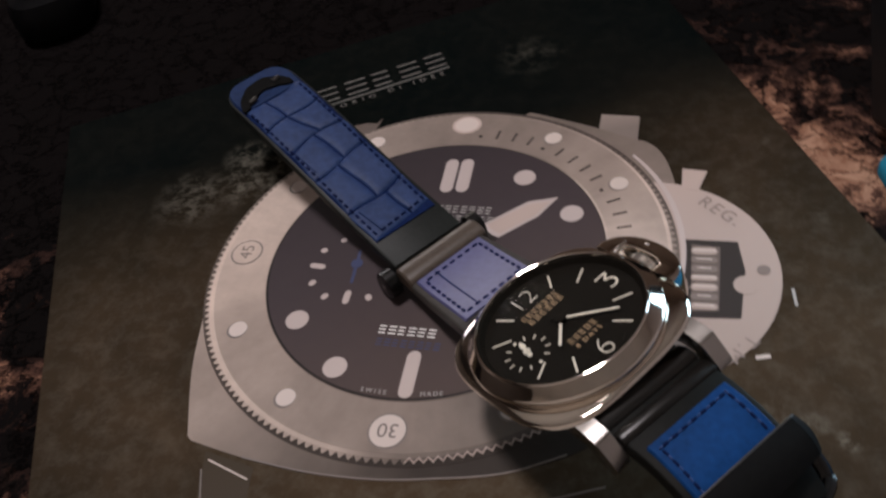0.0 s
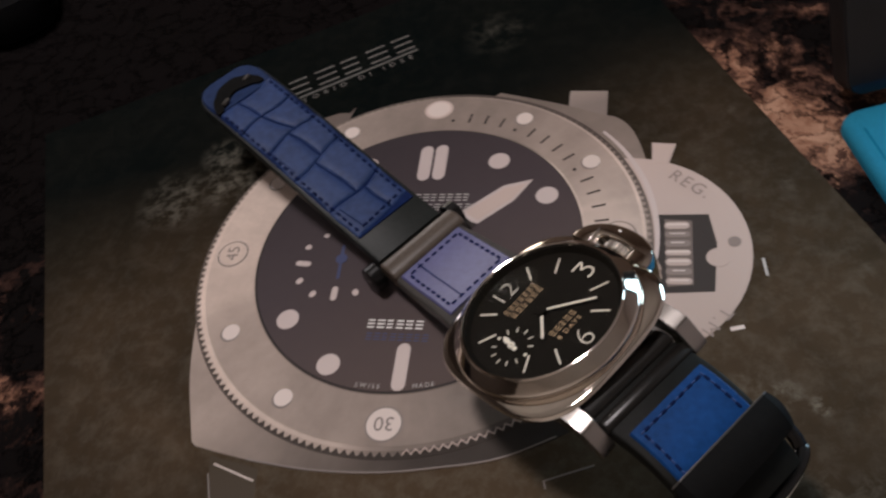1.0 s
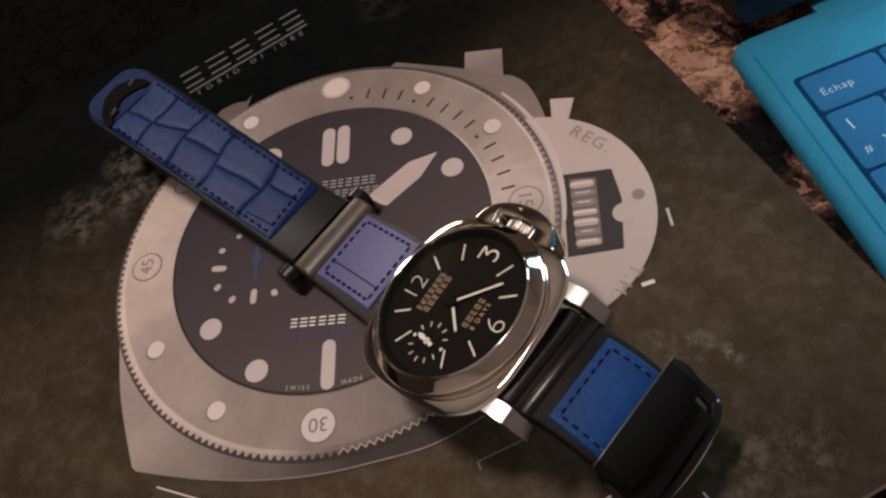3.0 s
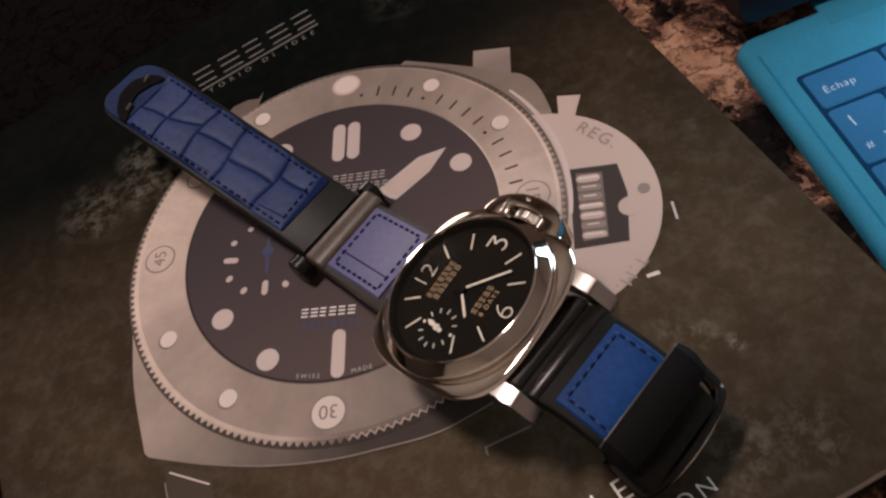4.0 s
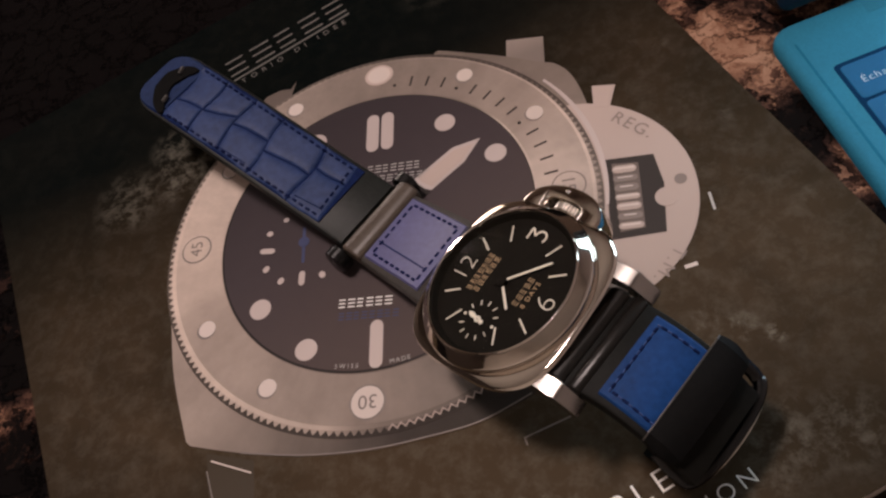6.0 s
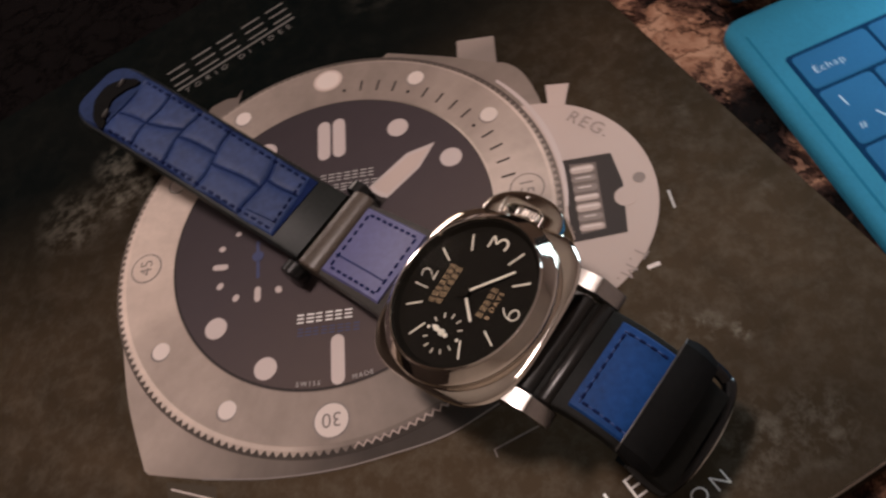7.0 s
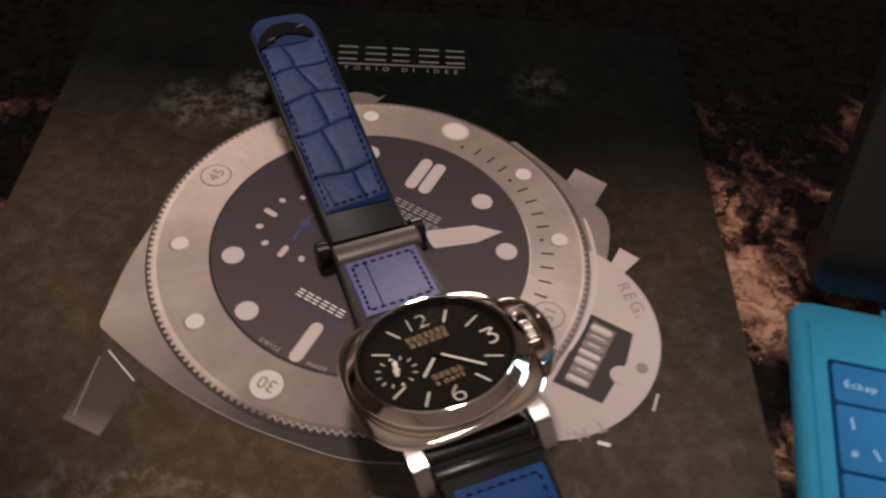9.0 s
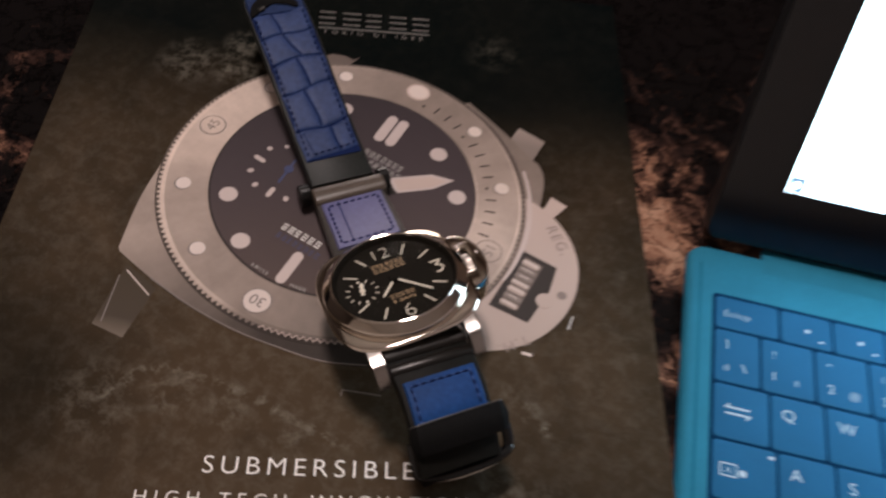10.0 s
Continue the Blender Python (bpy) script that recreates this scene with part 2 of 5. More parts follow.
def cover_print():
    """The cover's photograph behind the printed watch: dark, brownish, with smoky lighter rock in patches."""
    m = bpy.data.materials.new("cover_print")
    m.use_nodes = True
    t = m.node_tree
    b = t.nodes["Principled BSDF"]
    b.inputs["Roughness"].default_value = 0.5
    b.inputs["Specular IOR Level"].default_value = 0.0
    co = t.nodes.new("ShaderNodeTexCoord")
    rock = node(t, "ShaderNodeTexNoise", Scale=190.0, Detail=9.0, Roughness=0.74, Distortion=0.2)
    wide = node(t, "ShaderNodeTexNoise", Scale=13.0, Detail=4.0, Roughness=0.5)
    for n in (rock, wide):
        t.links.new(co.outputs["Object"], n.inputs["Vector"])
    # rocky patches of the photograph: centre in plan units, radius
    everywhere = t.nodes.new("ShaderNodeValue")
    everywhere.outputs[0].default_value = 0.012
    total = everywhere.outputs[0]
    # a bright crest of rock runs across the foot of the page
    crest = ((-1.7, -8.2), (-1.45, -7.75), (-1.21, -7.19), (-0.76, -6.76), (-0.04, -6.69), (1.35, -6.48), (2.75, -6.56), (3.9, -6.54))
    ridge_line = []
    for (x0, y0), (x1, y1) in zip(crest, crest[1:]):
        steps = max(1, round(math.hypot(x1 - x0, y1 - y0) / 0.17))
        ridge_line += [((x0 + (x1 - x0) * k / steps, y0 + (y1 - y0) * k / steps), 0.24, 0.52 + 0.22 * math.sin(9 * (x0 + k))) for k in range(steps)]
    # pale flecks along the page's outer side
    flecks = [(page(7.5 - 0.25 * (k % 3), 0.4 - 0.85 * k), 0.40, (0.16, 0.08, 0.12)[k % 3]) for k in range(7)]
    for (x, y), r, gain in (*ridge_line, *flecks, ((-6.4, 1.8), 1.3, 0.36), ((-5.2, 2.4), 1.2, 0.45), ((-4.7, 2.9), 0.8, 0.45), ((6.51, -3.54), 0.55, 0.3), ((7.08, -3.72), 0.5, 0.42), ((7.63, -3.92), 0.3, 0.7), ((7.3, -5.9), 1.3, 0.26), ((8.3, -5.8), 1.1, 0.24), ((6.9, -6.6), 0.8, 0.24), ((-0.3, -7.3), 1.0, 0.40), ((1.0, -7.0), 0.9, 0.36), ((2.6, -7.0), 1.1, 0.26), ((-1.5, -8.2), 1.8, 0.26), ((1.2, 7.2), 1.2, 0.12), ((-5.5, 3.3), 0.8, 0.4)):
        d = t.nodes.new("ShaderNodeVectorMath")
        d.operation = "DISTANCE"
        d.inputs[1].default_value = (x * U, y * U, COVER)
        t.links.new(co.outputs["Object"], d.inputs[0])
        fall = t.nodes.new("ShaderNodeMapRange")
        fall.interpolation_type = "SMOOTHSTEP"
        fall.inputs["From Min"].default_value, fall.inputs["From Max"].default_value = 0.2 * r * U, r * U
        fall.inputs["To Min"].default_value, fall.inputs["To Max"].default_value = gain, 0.0
        t.links.new(d.outputs["Value"], fall.inputs["Value"])
        if total is None:
            total = fall.outputs[0]
        else:
            s = t.nodes.new("ShaderNodeMath")
            s.operation = "MAXIMUM"
            t.links.new(total, s.inputs[0])
            t.links.new(fall.outputs[0], s.inputs[1])
            total = s.outputs[0]
    sharp = t.nodes.new("ShaderNodeMapRange")
    sharp.inputs["From Min"].default_value, sharp.inputs["From Max"].default_value = 0.45, 0.66
    t.links.new(rock.outputs["Fac"], sharp.inputs["Value"])
    both = t.nodes.new("ShaderNodeMath")
    both.operation = "MULTIPLY"
    t.links.new(sharp.outputs[0], both.inputs[0])
    base = t.nodes.new("ShaderNodeMix")
    base.data_type = "RGBA"
    base.inputs["A"].default_value, base.inputs["B"].default_value = (0.0024, 0.0041, 0.0043, 1), (0.065, 0.046, 0.0285, 1)
    lift = t.nodes.new("ShaderNodeMapRange")
    lift.inputs["From Min"].default_value, lift.inputs["From Max"].default_value = 0.35, 0.65
    t.links.new(wide.outputs["Fac"], lift.inputs["Value"])
    # the photograph darkens towards the page's head
    dot = t.nodes.new("ShaderNodeVectorMath")
    dot.operation = "DOT_PRODUCT"
    dot.inputs[1].default_value = (0.20, -0.98, 0)
    t.links.new(co.outputs["Object"], dot.inputs[0])
    slope = t.nodes.new("ShaderNodeMapRange")
    slope.inputs["From Min"].default_value, slope.inputs["From Max"].default_value = -0.056, 0.068
    slope.inputs["To Min"].default_value, slope.inputs["To Max"].default_value = 0.0, 0.95
    t.links.new(dot.outputs["Value"], slope.inputs["Value"])
    corner = t.nodes.new("ShaderNodeVectorMath")
    corner.operation = "DISTANCE"
    corner.inputs[1].default_value = (9.2 * U, -6.2 * U, COVER)
    t.links.new(co.outputs["Object"], corner.inputs[0])
    fade = t.nodes.new("ShaderNodeMapRange")
    fade.interpolation_type = "SMOOTHSTEP"
    fade.inputs["From Min"].default_value, fade.inputs["From Max"].default_value = 0.5 * U, 5.5 * U
    fade.inputs["To Min"].default_value, fade.inputs["To Max"].default_value = 0.38, 1.0
    t.links.new(corner.outputs["Value"], fade.inputs["Value"])
    foot = t.nodes.new("ShaderNodeVectorMath")
    foot.operation = "DISTANCE"
    foot.inputs[1].default_value = (-4.6 * U, -9.4 * U, COVER)
    t.links.new(co.outputs["Object"], foot.inputs[0])
    low = t.nodes.new("ShaderNodeMapRange")
    low.interpolation_type = "SMOOTHSTEP"
    low.inputs["From Min"].default_value, low.inputs["From Max"].default_value = 1.2 * U, 5.6 * U
    low.inputs["To Min"].default_value, low.inputs["To Max"].default_value = 0.30, 1.0
    t.links.new(foot.outputs["Value"], low.inputs["Value"])
    for dark_end in (fade, low):
        faded = t.nodes.new("ShaderNodeMath")
        faded.operation = "MULTIPLY"
        t.links.new(slope.outputs[0], faded.inputs[0])
        t.links.new(dark_end.outputs[0], faded.inputs[1])
        slope = faded
    # the page's long sides fall off to a blackish green
    aside = t.nodes.new("ShaderNodeVectorMath")
    aside.operation = "DOT_PRODUCT"
    aside.inputs[1].default_value = (0.910, 0.415, 0)
    t.links.new(co.outputs["Object"], aside.inputs[0])
    for start, end, least in ((-7.0, -8.2, 0.85), (6.8, 8.1, 0.78)):
        side = t.nodes.new("ShaderNodeMapRange")
        side.interpolation_type = "SMOOTHSTEP"
        side.inputs["From Min"].default_value, side.inputs["From Max"].default_value = start * U, end * U
        side.inputs["To Min"].default_value, side.inputs["To Max"].default_value = 1.0, least
        t.links.new(aside.outputs["Value"], side.inputs["Value"])
        less = t.nodes.new("ShaderNodeMath")
        less.operation = "MULTIPLY"
        t.links.new(slope.outputs[0], less.inputs[0])
        t.links.new(side.outputs[0], less.inputs[1])
        slope = less
    # two wide warm clouds: past the crown guard and low at the left
    for (x, y), r, gain in (((6.2, 3.4), 4.6, 0.26), ((-6.2, -1.6), 3.6, 0.14), ((-5.0, 1.2), 2.4, 0.10)):
        d = t.nodes.new("ShaderNodeVectorMath")
        d.operation = "DISTANCE"
        d.inputs[1].default_value = (x * U, y * U, COVER)
        t.links.new(co.outputs["Object"], d.inputs[0])
        fall = t.nodes.new("ShaderNodeMapRange")
        fall.interpolation_type = "SMOOTHSTEP"
        fall.inputs["From Min"].default_value, fall.inputs["From Max"].default_value = 0.0, r * U
        fall.inputs["To Min"].default_value, fall.inputs["To Max"].default_value = gain, 0.0
        t.links.new(d.outputs["Value"], fall.inputs["Value"])
        more = t.nodes.new("ShaderNodeMath")
        more.operation = "ADD"
        t.links.new(slope.outputs[0], more.inputs[0])
        t.links.new(fall.outputs[0], more.inputs[1])
        slope = more
    # smoky mottling of the photograph
    smoke = node(t, "ShaderNodeTexNoise", Scale=46.0, Detail=6.0, Roughness=0.62, Distortion=0.6)
    t.links.new(co.outputs["Object"], smoke.inputs["Vector"])
    mottle = t.nodes.new("ShaderNodeMapRange")
    mottle.inputs["From Min"].default_value, mottle.inputs["From Max"].default_value = 0.32, 0.68
    mottle.inputs["To Min"].default_value, mottle.inputs["To Max"].default_value = 0.80, 1.26
    t.links.new(smoke.outputs["Fac"], mottle.inputs["Value"])
    cloudy = t.nodes.new("ShaderNodeMath")
    cloudy.operation = "MULTIPLY"
    t.links.new(slope.outputs[0], cloudy.inputs[0])
    t.links.new(mottle.outputs[0], cloudy.inputs[1])
    tone = t.nodes.new("ShaderNodeMath")
    tone.operation = "MULTIPLY_ADD"
    tone.inputs[1].default_value = 0.05
    t.links.new(lift.outputs[0], tone.inputs[0])
    t.links.new(cloudy.outputs[0], tone.inputs[2])
    t.links.new(tone.outputs[0], base.inputs["Factor"])
    haze = t.nodes.new("ShaderNodeMath")
    haze.operation = "MULTIPLY"
    haze.inputs[1].default_value = 0.16
    t.links.new(slope.outputs[0], haze.inputs[0])
    most = t.nodes.new("ShaderNodeMath")
    most.operation = "MAXIMUM"
    t.links.new(total, most.inputs[0])
    t.links.new(haze.outputs[0], most.inputs[1])
    t.links.new(most.outputs[0], both.inputs[1])
    rocky = t.nodes.new("ShaderNodeMix")
    rocky.data_type = "RGBA"
    rocky.inputs["B"].default_value = (0.25, 0.235, 0.19, 1)
    t.links.new(base.outputs["Result"], rocky.inputs["A"])
    t.links.new(both.outputs[0], rocky.inputs["Factor"])
    t.links.new(rocky.outputs["Result"], b.inputs["Base Color"])
    return m


def glowing(name, colour, strength):
    m = bpy.data.materials.new(name)
    m.use_nodes = True
    b = m.node_tree.nodes["Principled BSDF"]
    b.inputs["Base Color"].default_value = (*colour, 1)
    b.inputs["Emission Color"].default_value = (*colour, 1)
    b.inputs["Emission Strength"].default_value = strength
    return m


def clear_glass(name):
    """A thin flat crystal: clear, with a weak gloss that grows at a low angle."""
    m = bpy.data.materials.new(name)
    m.use_nodes = True
    t = m.node_tree
    t.nodes.remove(t.nodes["Principled BSDF"])
    clear = t.nodes.new("ShaderNodeBsdfTransparent")
    gloss = node(t, "ShaderNodeBsdfGlossy", Roughness=0.03)
    edge = node(t, "ShaderNodeFresnel", IOR=1.035)
    mix = t.nodes.new("ShaderNodeMixShader")
    t.links.new(edge.outputs[0], mix.inputs[0])
    t.links.new(clear.outputs[0], mix.inputs[1])
    t.links.new(gloss.outputs[0], mix.inputs[2])
    t.links.new(mix.outputs[0], t.nodes["Material Output"].inputs["Surface"])
    return m


MARBLE = marble()
COVER_PRINT = cover_print()
PAPER = material("paper_edges", (0.55, 0.52, 0.47), 0.8)
WALL = material("tan_wall_paint", (0.78, 0.70, 0.62), 0.8, coarse=2, grain=60)
WALL_DARK = material("brown_wall_paint", (0.24, 0.18, 0.14), 0.7, coarse=2, grain=60)
WALL_BLACK = material("dark_unseen_wall", (0.05, 0.036, 0.028), 0.7, coarse=2, grain=60)
WALL_GREY = material("grey_wall_paint", (0.66, 0.60, 0.58), 0.8, coarse=2, grain=60)
CEILING = material("ceiling_paint", (0.82, 0.78, 0.73), 0.9, coarse=2, grain=60)
FLOOR = material("dark_floor", (0.10, 0.06, 0.04), 0.5, coarse=3, grain=60)
STEEL_PRINT = printed_round("printed_steel", ((0.0, 0.56), (0.10, 0.38), (0.25, 0.27), (0.345, 0.17), (0.45, 0.25), (0.52, 0.50), (0.60, 0.35), (0.70, 0.22), (0.82, 0.245), (0.92, 0.45), (1.0, 0.56)))
RIM_BAND = printed_round("printed_rim_band", ((0.0, 0.62), (0.12, 0.60), (0.22, 0.46), (0.27, 0.20), (0.35, 0.12), (0.46, 0.34), (0.54, 0.66), (0.66, 0.36), (0.78, 0.26), (0.9, 0.40), (1.0, 0.62)))
TOOTH_PRINT = printed_round("printed_teeth", ((0.0, 0.50), (0.12, 0.52), (0.22, 0.38), (0.27, 0.15), (0.35, 0.09), (0.46, 0.25), (0.55, 0.34), (0.62, 0.14), (0.74, 0.12), (0.80, 0.26), (0.9, 0.36), (1.0, 0.50)))
REHAUT_PRINT = printed_round("printed_rehaut", ((0.0, 0.34), (0.14, 0.20), (0.25, 0.14), (0.40, 0.16), (0.49, 0.50), (0.60, 0.58), (0.64, 0.20), (0.78, 0.22), (0.9, 0.28), (1.0, 0.34)))
CASE_PRINT = printed_round("printed_case", ((0.0, 0.28), (0.08, 0.36), (0.155, 0.31), (0.21, 0.16), (0.28, 0.052), (0.40, 0.04), (0.5, 0.20), (0.58, 0.23), (0.66, 0.17), (1.0, 0.2)))
DIAL_PRINT = printed("printed_dial", ((0.0, (0.036, 0.029, 0.033)), (0.5, (0.062, 0.050, 0.054)), (1.0, (0.095, 0.072, 0.067))), (0.5, -0.86, 0), (-0.045, 0.045), 0.1)
LUME_DIM = printed("printed_dial_lume", ((0.0, (0.47, 0.405, 0.39)), (1.0, (0.56, 0.48, 0.45))), (0.5, -0.86, 0), (-0.045, 0.045))
LUME_PRINT = printed("printed_lume", ((0.0, (0.66, 0.575, 0.535)), (1.0, (0.62, 0.54, 0.49))))
GUARD_PRINT = printed("printed_guard", ((0.0, (0.53, 0.43, 0.385)), (1.0, (0.42, 0.34, 0.30))), (0.3, -0.95, 0), (-0.02, 0.05))
DARK_PRINT = printed("printed_dark", ((0.0, (0.020, 0.018, 0.018)), (1.0, (0.05, 0.043, 0.04))))
LUG_PRINT = printed("printed_lug_grey", ((0.0, (0.058, 0.046, 0.032)), (0.6, (0.066, 0.053, 0.040)), (1.0, (0.24, 0.20, 0.16))), (0.3, -0.95, 0), (0.048, 0.078))
LUG_FAR_PRINT = printed("printed_far_lug", ((0.0, (0.13, 0.105, 0.092)), (1.0, (0.19, 0.155, 0.135))), (0.2, -0.98, 0), (-0.058, -0.048))
LUG_TOP_PRINT = printed("printed_upper_lug", ((0.0, (0.36, 0.30, 0.265)), (1.0, (0.22, 0.185, 0.165))), (0.2, -0.98, 0), (-0.052, -0.040))
RIM_PRINT = printed_round("printed_rim_grey", ((0.0, 0.12), (0.15, 0.07), (0.28, 0.045), (0.40, 0.05), (0.52, 0.17), (0.60, 0.08), (0.74, 0.07), (0.9, 0.20), (1.0, 0.12)))
CROWN_PRINT = printed("printed_crown_shade", ((0.0, (0.14, 0.115, 0.10)), (1.0, (0.16, 0.13, 0.115))))
GREY_PRINT = printed("printed_grey", ((0.0, (0.20, 0.18, 0.17)), (1.0, (0.24, 0.20, 0.18))))
EMBOSS_PRINT = printed("printed_relief_letters", ((0.0, (0.30, 0.25, 0.225)), (1.0, (0.27, 0.22, 0.20))))
HEAD_INK = printed("grey_head_ink", ((0.0, (0.14, 0.14, 0.132)), (1.0, (0.18, 0.172, 0.16))))
WHITE_INK = printed("white_ink", ((0.0, (0.84, 0.82, 0.79)), (1.0, (0.86, 0.84, 0.80))))
GREY_INK = printed("grey_ink", ((0.0, (0.40, 0.39, 0.37)), (1.0, (0.44, 0.42, 0.40))))
BLUE_INK = printed("blue_ink", ((0.0, (0.06, 0.07, 0.14)), (1.0, (0.07, 0.08, 0.16))))

STEEL = material("polished_steel", (0.76, 0.70, 0.63), 0.07, 1.0, 0.04, 300, 0.004)
BRUSHED = material("satin_steel", (0.42, 0.39, 0.36), 0.26, 1.0, 0.06, 700, 0.02)
CROWN_STEEL = material("bright_steel", (0.58, 0.54, 0.50), 0.24, 1.0, 0.05, 700, 0.01)
LUG_STEEL = material("satin_lug_steel", (0.44, 0.41, 0.385), 0.26, 1.0, 0.05, 700, 0.01)
DIAL_BLACK = material("black_dial", (0.0088, 0.0074, 0.0054), 0.7, 0, 0.1, 900, 0.02, spec=0.05)
LUME = material("cream_lume", (0.74, 0.69, 0.57), 0.6, 0, 0.05, 900, 0.02)
GILT = material("gilt_ink", (0.56, 0.39, 0.22), 0.5, 0, 0.05, 900, 0.0)
RUBBER = material("black_rubber", (0.007, 0.007, 0.007), 0.6, 0, 0.3, 900, 0.08, spec=0.02)
RUBBER_MID = material("satin_rubber", (0.016, 0.018, 0.017), 0.42, 0, 0.3, 900, 0.06, spec=0.16)
RUBBER_LOW = material("matt_rubber", (0.009, 0.009, 0.008), 0.5, 0, 0.3, 900, 0.06, spec=0.06)
# bronze base paints the warm highlight of the black rubber ridge
RIDGE = material("bronze_sheen_rubber", (0.070, 0.054, 0.042), 0.34, 0, 0.25, 900, 0.06, spec=0.35)
RUBBER_RIB = material("shiny_rubber", (0.010, 0.009, 0.008), 0.30, 0, 0.3, 900, 0.05, spec=0.3)
# grey pins' own colour; on the strap link, sheen put into black rubber
RUBBER_GREY_SHEEN = material("grey_sheen_rubber", (0.050, 0.046, 0.042), 0.38, 0, 0.25, 900, 0.06, spec=0.3)
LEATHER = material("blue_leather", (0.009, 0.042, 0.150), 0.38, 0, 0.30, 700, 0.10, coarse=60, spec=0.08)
LEATHER_SCALE = material("embossed_blue_leather", (0.024, 0.044, 0.126), 0.48, 0, 0.35, 500, 0.12, coarse=60, spec=0.15)
# satin finish; the paler violet base also holds the sheen on the link
LEATHER_SATIN_LIT = material("satin_lit_blue_leather", (0.072, 0.072, 0.190), 0.46, 0, 0.18, 700, 0.05, coarse=90, spec=0.55, coat=0.2)
# the strap tip's shade, put into a darker copy of the blue
LEATHER_END = material("shaded_blue_leather", (0.015, 0.030, 0.090), 0.55, 0, 0.3, 600, 0.12, coarse=70, spec=0.08)
LEATHER_DARK = material("dark_blue_leather", (0.007, 0.016, 0.068), 0.7, 0, 0.3, 700, 0.2, spec=0.05)
THREAD = material("navy_thread", (0.006, 0.011, 0.050), 0.8, 0, 0.2, 1500, 0.2, spec=0.05)
THREAD_PALE = material("pale_blue_thread", (0.045, 0.075, 0.21), 0.7, 0, 0.2, 1500, 0.2, spec=0.2)
BLACK_METAL = material("black_metal", (0.005, 0.005, 0.005), 0.24, 0.0, 0.2, 500, 0.03, spec=0.4)
# light grey that paints the highlight on the buckle's bevel
EDGE_GLINT = material("edge_glint_grey", (0.24, 0.21, 0.175), 0.4, 0.0, 0.35, 300, 0.05, spec=0.3)
GLASS = clear_glass("clear_crystal")
KEYBOARD_FELT = material("turquoise_felt", (0.018, 0.150, 0.238), 0.8, 0, 0.12, 1600, 0.2, coarse=60, spec=0.15)
KEY_FELT = material("blue_key", (0.009, 0.090, 0.200), 0.75, 0, 0.12, 1600, 0.15, coarse=60, spec=0.15)
GROOVE = material("groove_blue", (0.003, 0.024, 0.065), 0.9, 0, 0.1, 900, 0.1, spec=0.03)
CREASE_SHADE = material("crease_shade_felt", (0.012, 0.115, 0.185), 0.9, 0, 0.1, 900, 0.1, spec=0.05)
LEGEND = material("pale_legend", (0.38, 0.50, 0.60), 0.6, 0, 0.05, 900, 0.0)
TABLET_BLACK = material("black_glass", (0.006, 0.007, 0.009), 0.12, 0, 0.1, 100, 0.0)
TABLET_METAL = material("dark_metal", (0.03, 0.03, 0.032), 0.4, 0.6)
SCREEN = glowing("lit_screen", (0.70, 0.90, 1.0), 8.0)
ICON = glowing("screen_icon", (0.30, 0.50, 0.68), 0.5)
BULB = glowing("lit_diffuser", (1.0, 0.80, 0.64), 4.5)
BRASS = material("aged_brass", (0.35, 0.24, 0.12), 0.35, 1.0)
GADGET_BLACK = material("black_plastic", (0.003, 0.003, 0.0035), 0.35, 0, spec=0.05)
GADGET_GREY = material("grey_plastic", (0.03, 0.03, 0.033), 0.4, 0, spec=0.3)

# ---- building helpers ----


def plan(x, y, z=0.0):
    """A place in plan units, over the cover, in metres."""
    return Vector((x * U, y * U, COVER + z * U))


def mesh_of(name, verts, faces, smooth=False):
    me = bpy.data.meshes.new(name)
    me.from_pydata([tuple(v) for v in verts], [], faces)
    bm = bmesh.new()
    bm.from_mesh(me)
    bmesh.ops.recalc_face_normals(bm, faces=bm.faces)
    bm.to_mesh(me)
    bm.free()
    if smooth:
        me.polygons.foreach_set("use_smooth", [True] * len(me.polygons))
    return me


def part(name, mesh, mat, parent=None, label="", place=None):
    """Links a mesh as one object under a thing or under a part."""
    if not mesh.materials:
        mesh.materials.append(mat)
    ob = new(name, mesh)
    if parent:
        ob.parent = parent
    if place is not None:
        ob.matrix_basis = place
    if label:
        ob["label"] = label
    return ob


def thing(name, label, category, place=None, group="", kind=""):
    ob = new(name)
    if place is not None:
        ob.matrix_basis = place
    return tagged(ob, label, category, group, kind)


def prism(outline, low, high):
    """An upright prism over a closed outline of (x, y)."""
    n = len(outline)
    verts = [(x, y, low) for x, y in outline] + [(x, y, high) for x, y in outline]
    faces = [tuple(range(n))[::-1], tuple(range(n, 2 * n))] + [(i, (i + 1) % n, n + (i + 1) % n, n + i) for i in range(n)]
    return mesh_of("prism", verts, faces)


def loft(rings, closed=True, caps=True, smooth=True, sharp=()):
    """A skin over rings of equal length."""
    n = len(rings[0])
    verts = [v for r in rings for v in r]
    faces = []
    for k in range(len(rings) - 1):
        for i in range(n if closed else n - 1):
            j = (i + 1) % n
            faces.append((k * n + i, k * n + j, (k + 1) * n + j, (k + 1) * n + i))
    side = len(faces)
    if caps:
        faces += [tuple(range(n))[::-1], tuple((len(rings) - 1) * n + i for i in range(n))]
    me = mesh_of("loft", verts, faces)
    if smooth:
        me.polygons.foreach_set("use_smooth", [i < side for i in range(len(me.polygons))])
        me.set_sharp_from_angle(angle=radians(32))
    return me


def circle(r, z, n=96, x=0.0, y=0.0):
    return [(x + r * math.cos(2 * math.pi * i / n), y + r * math.sin(2 * math.pi * i / n), z) for i in range(n)]


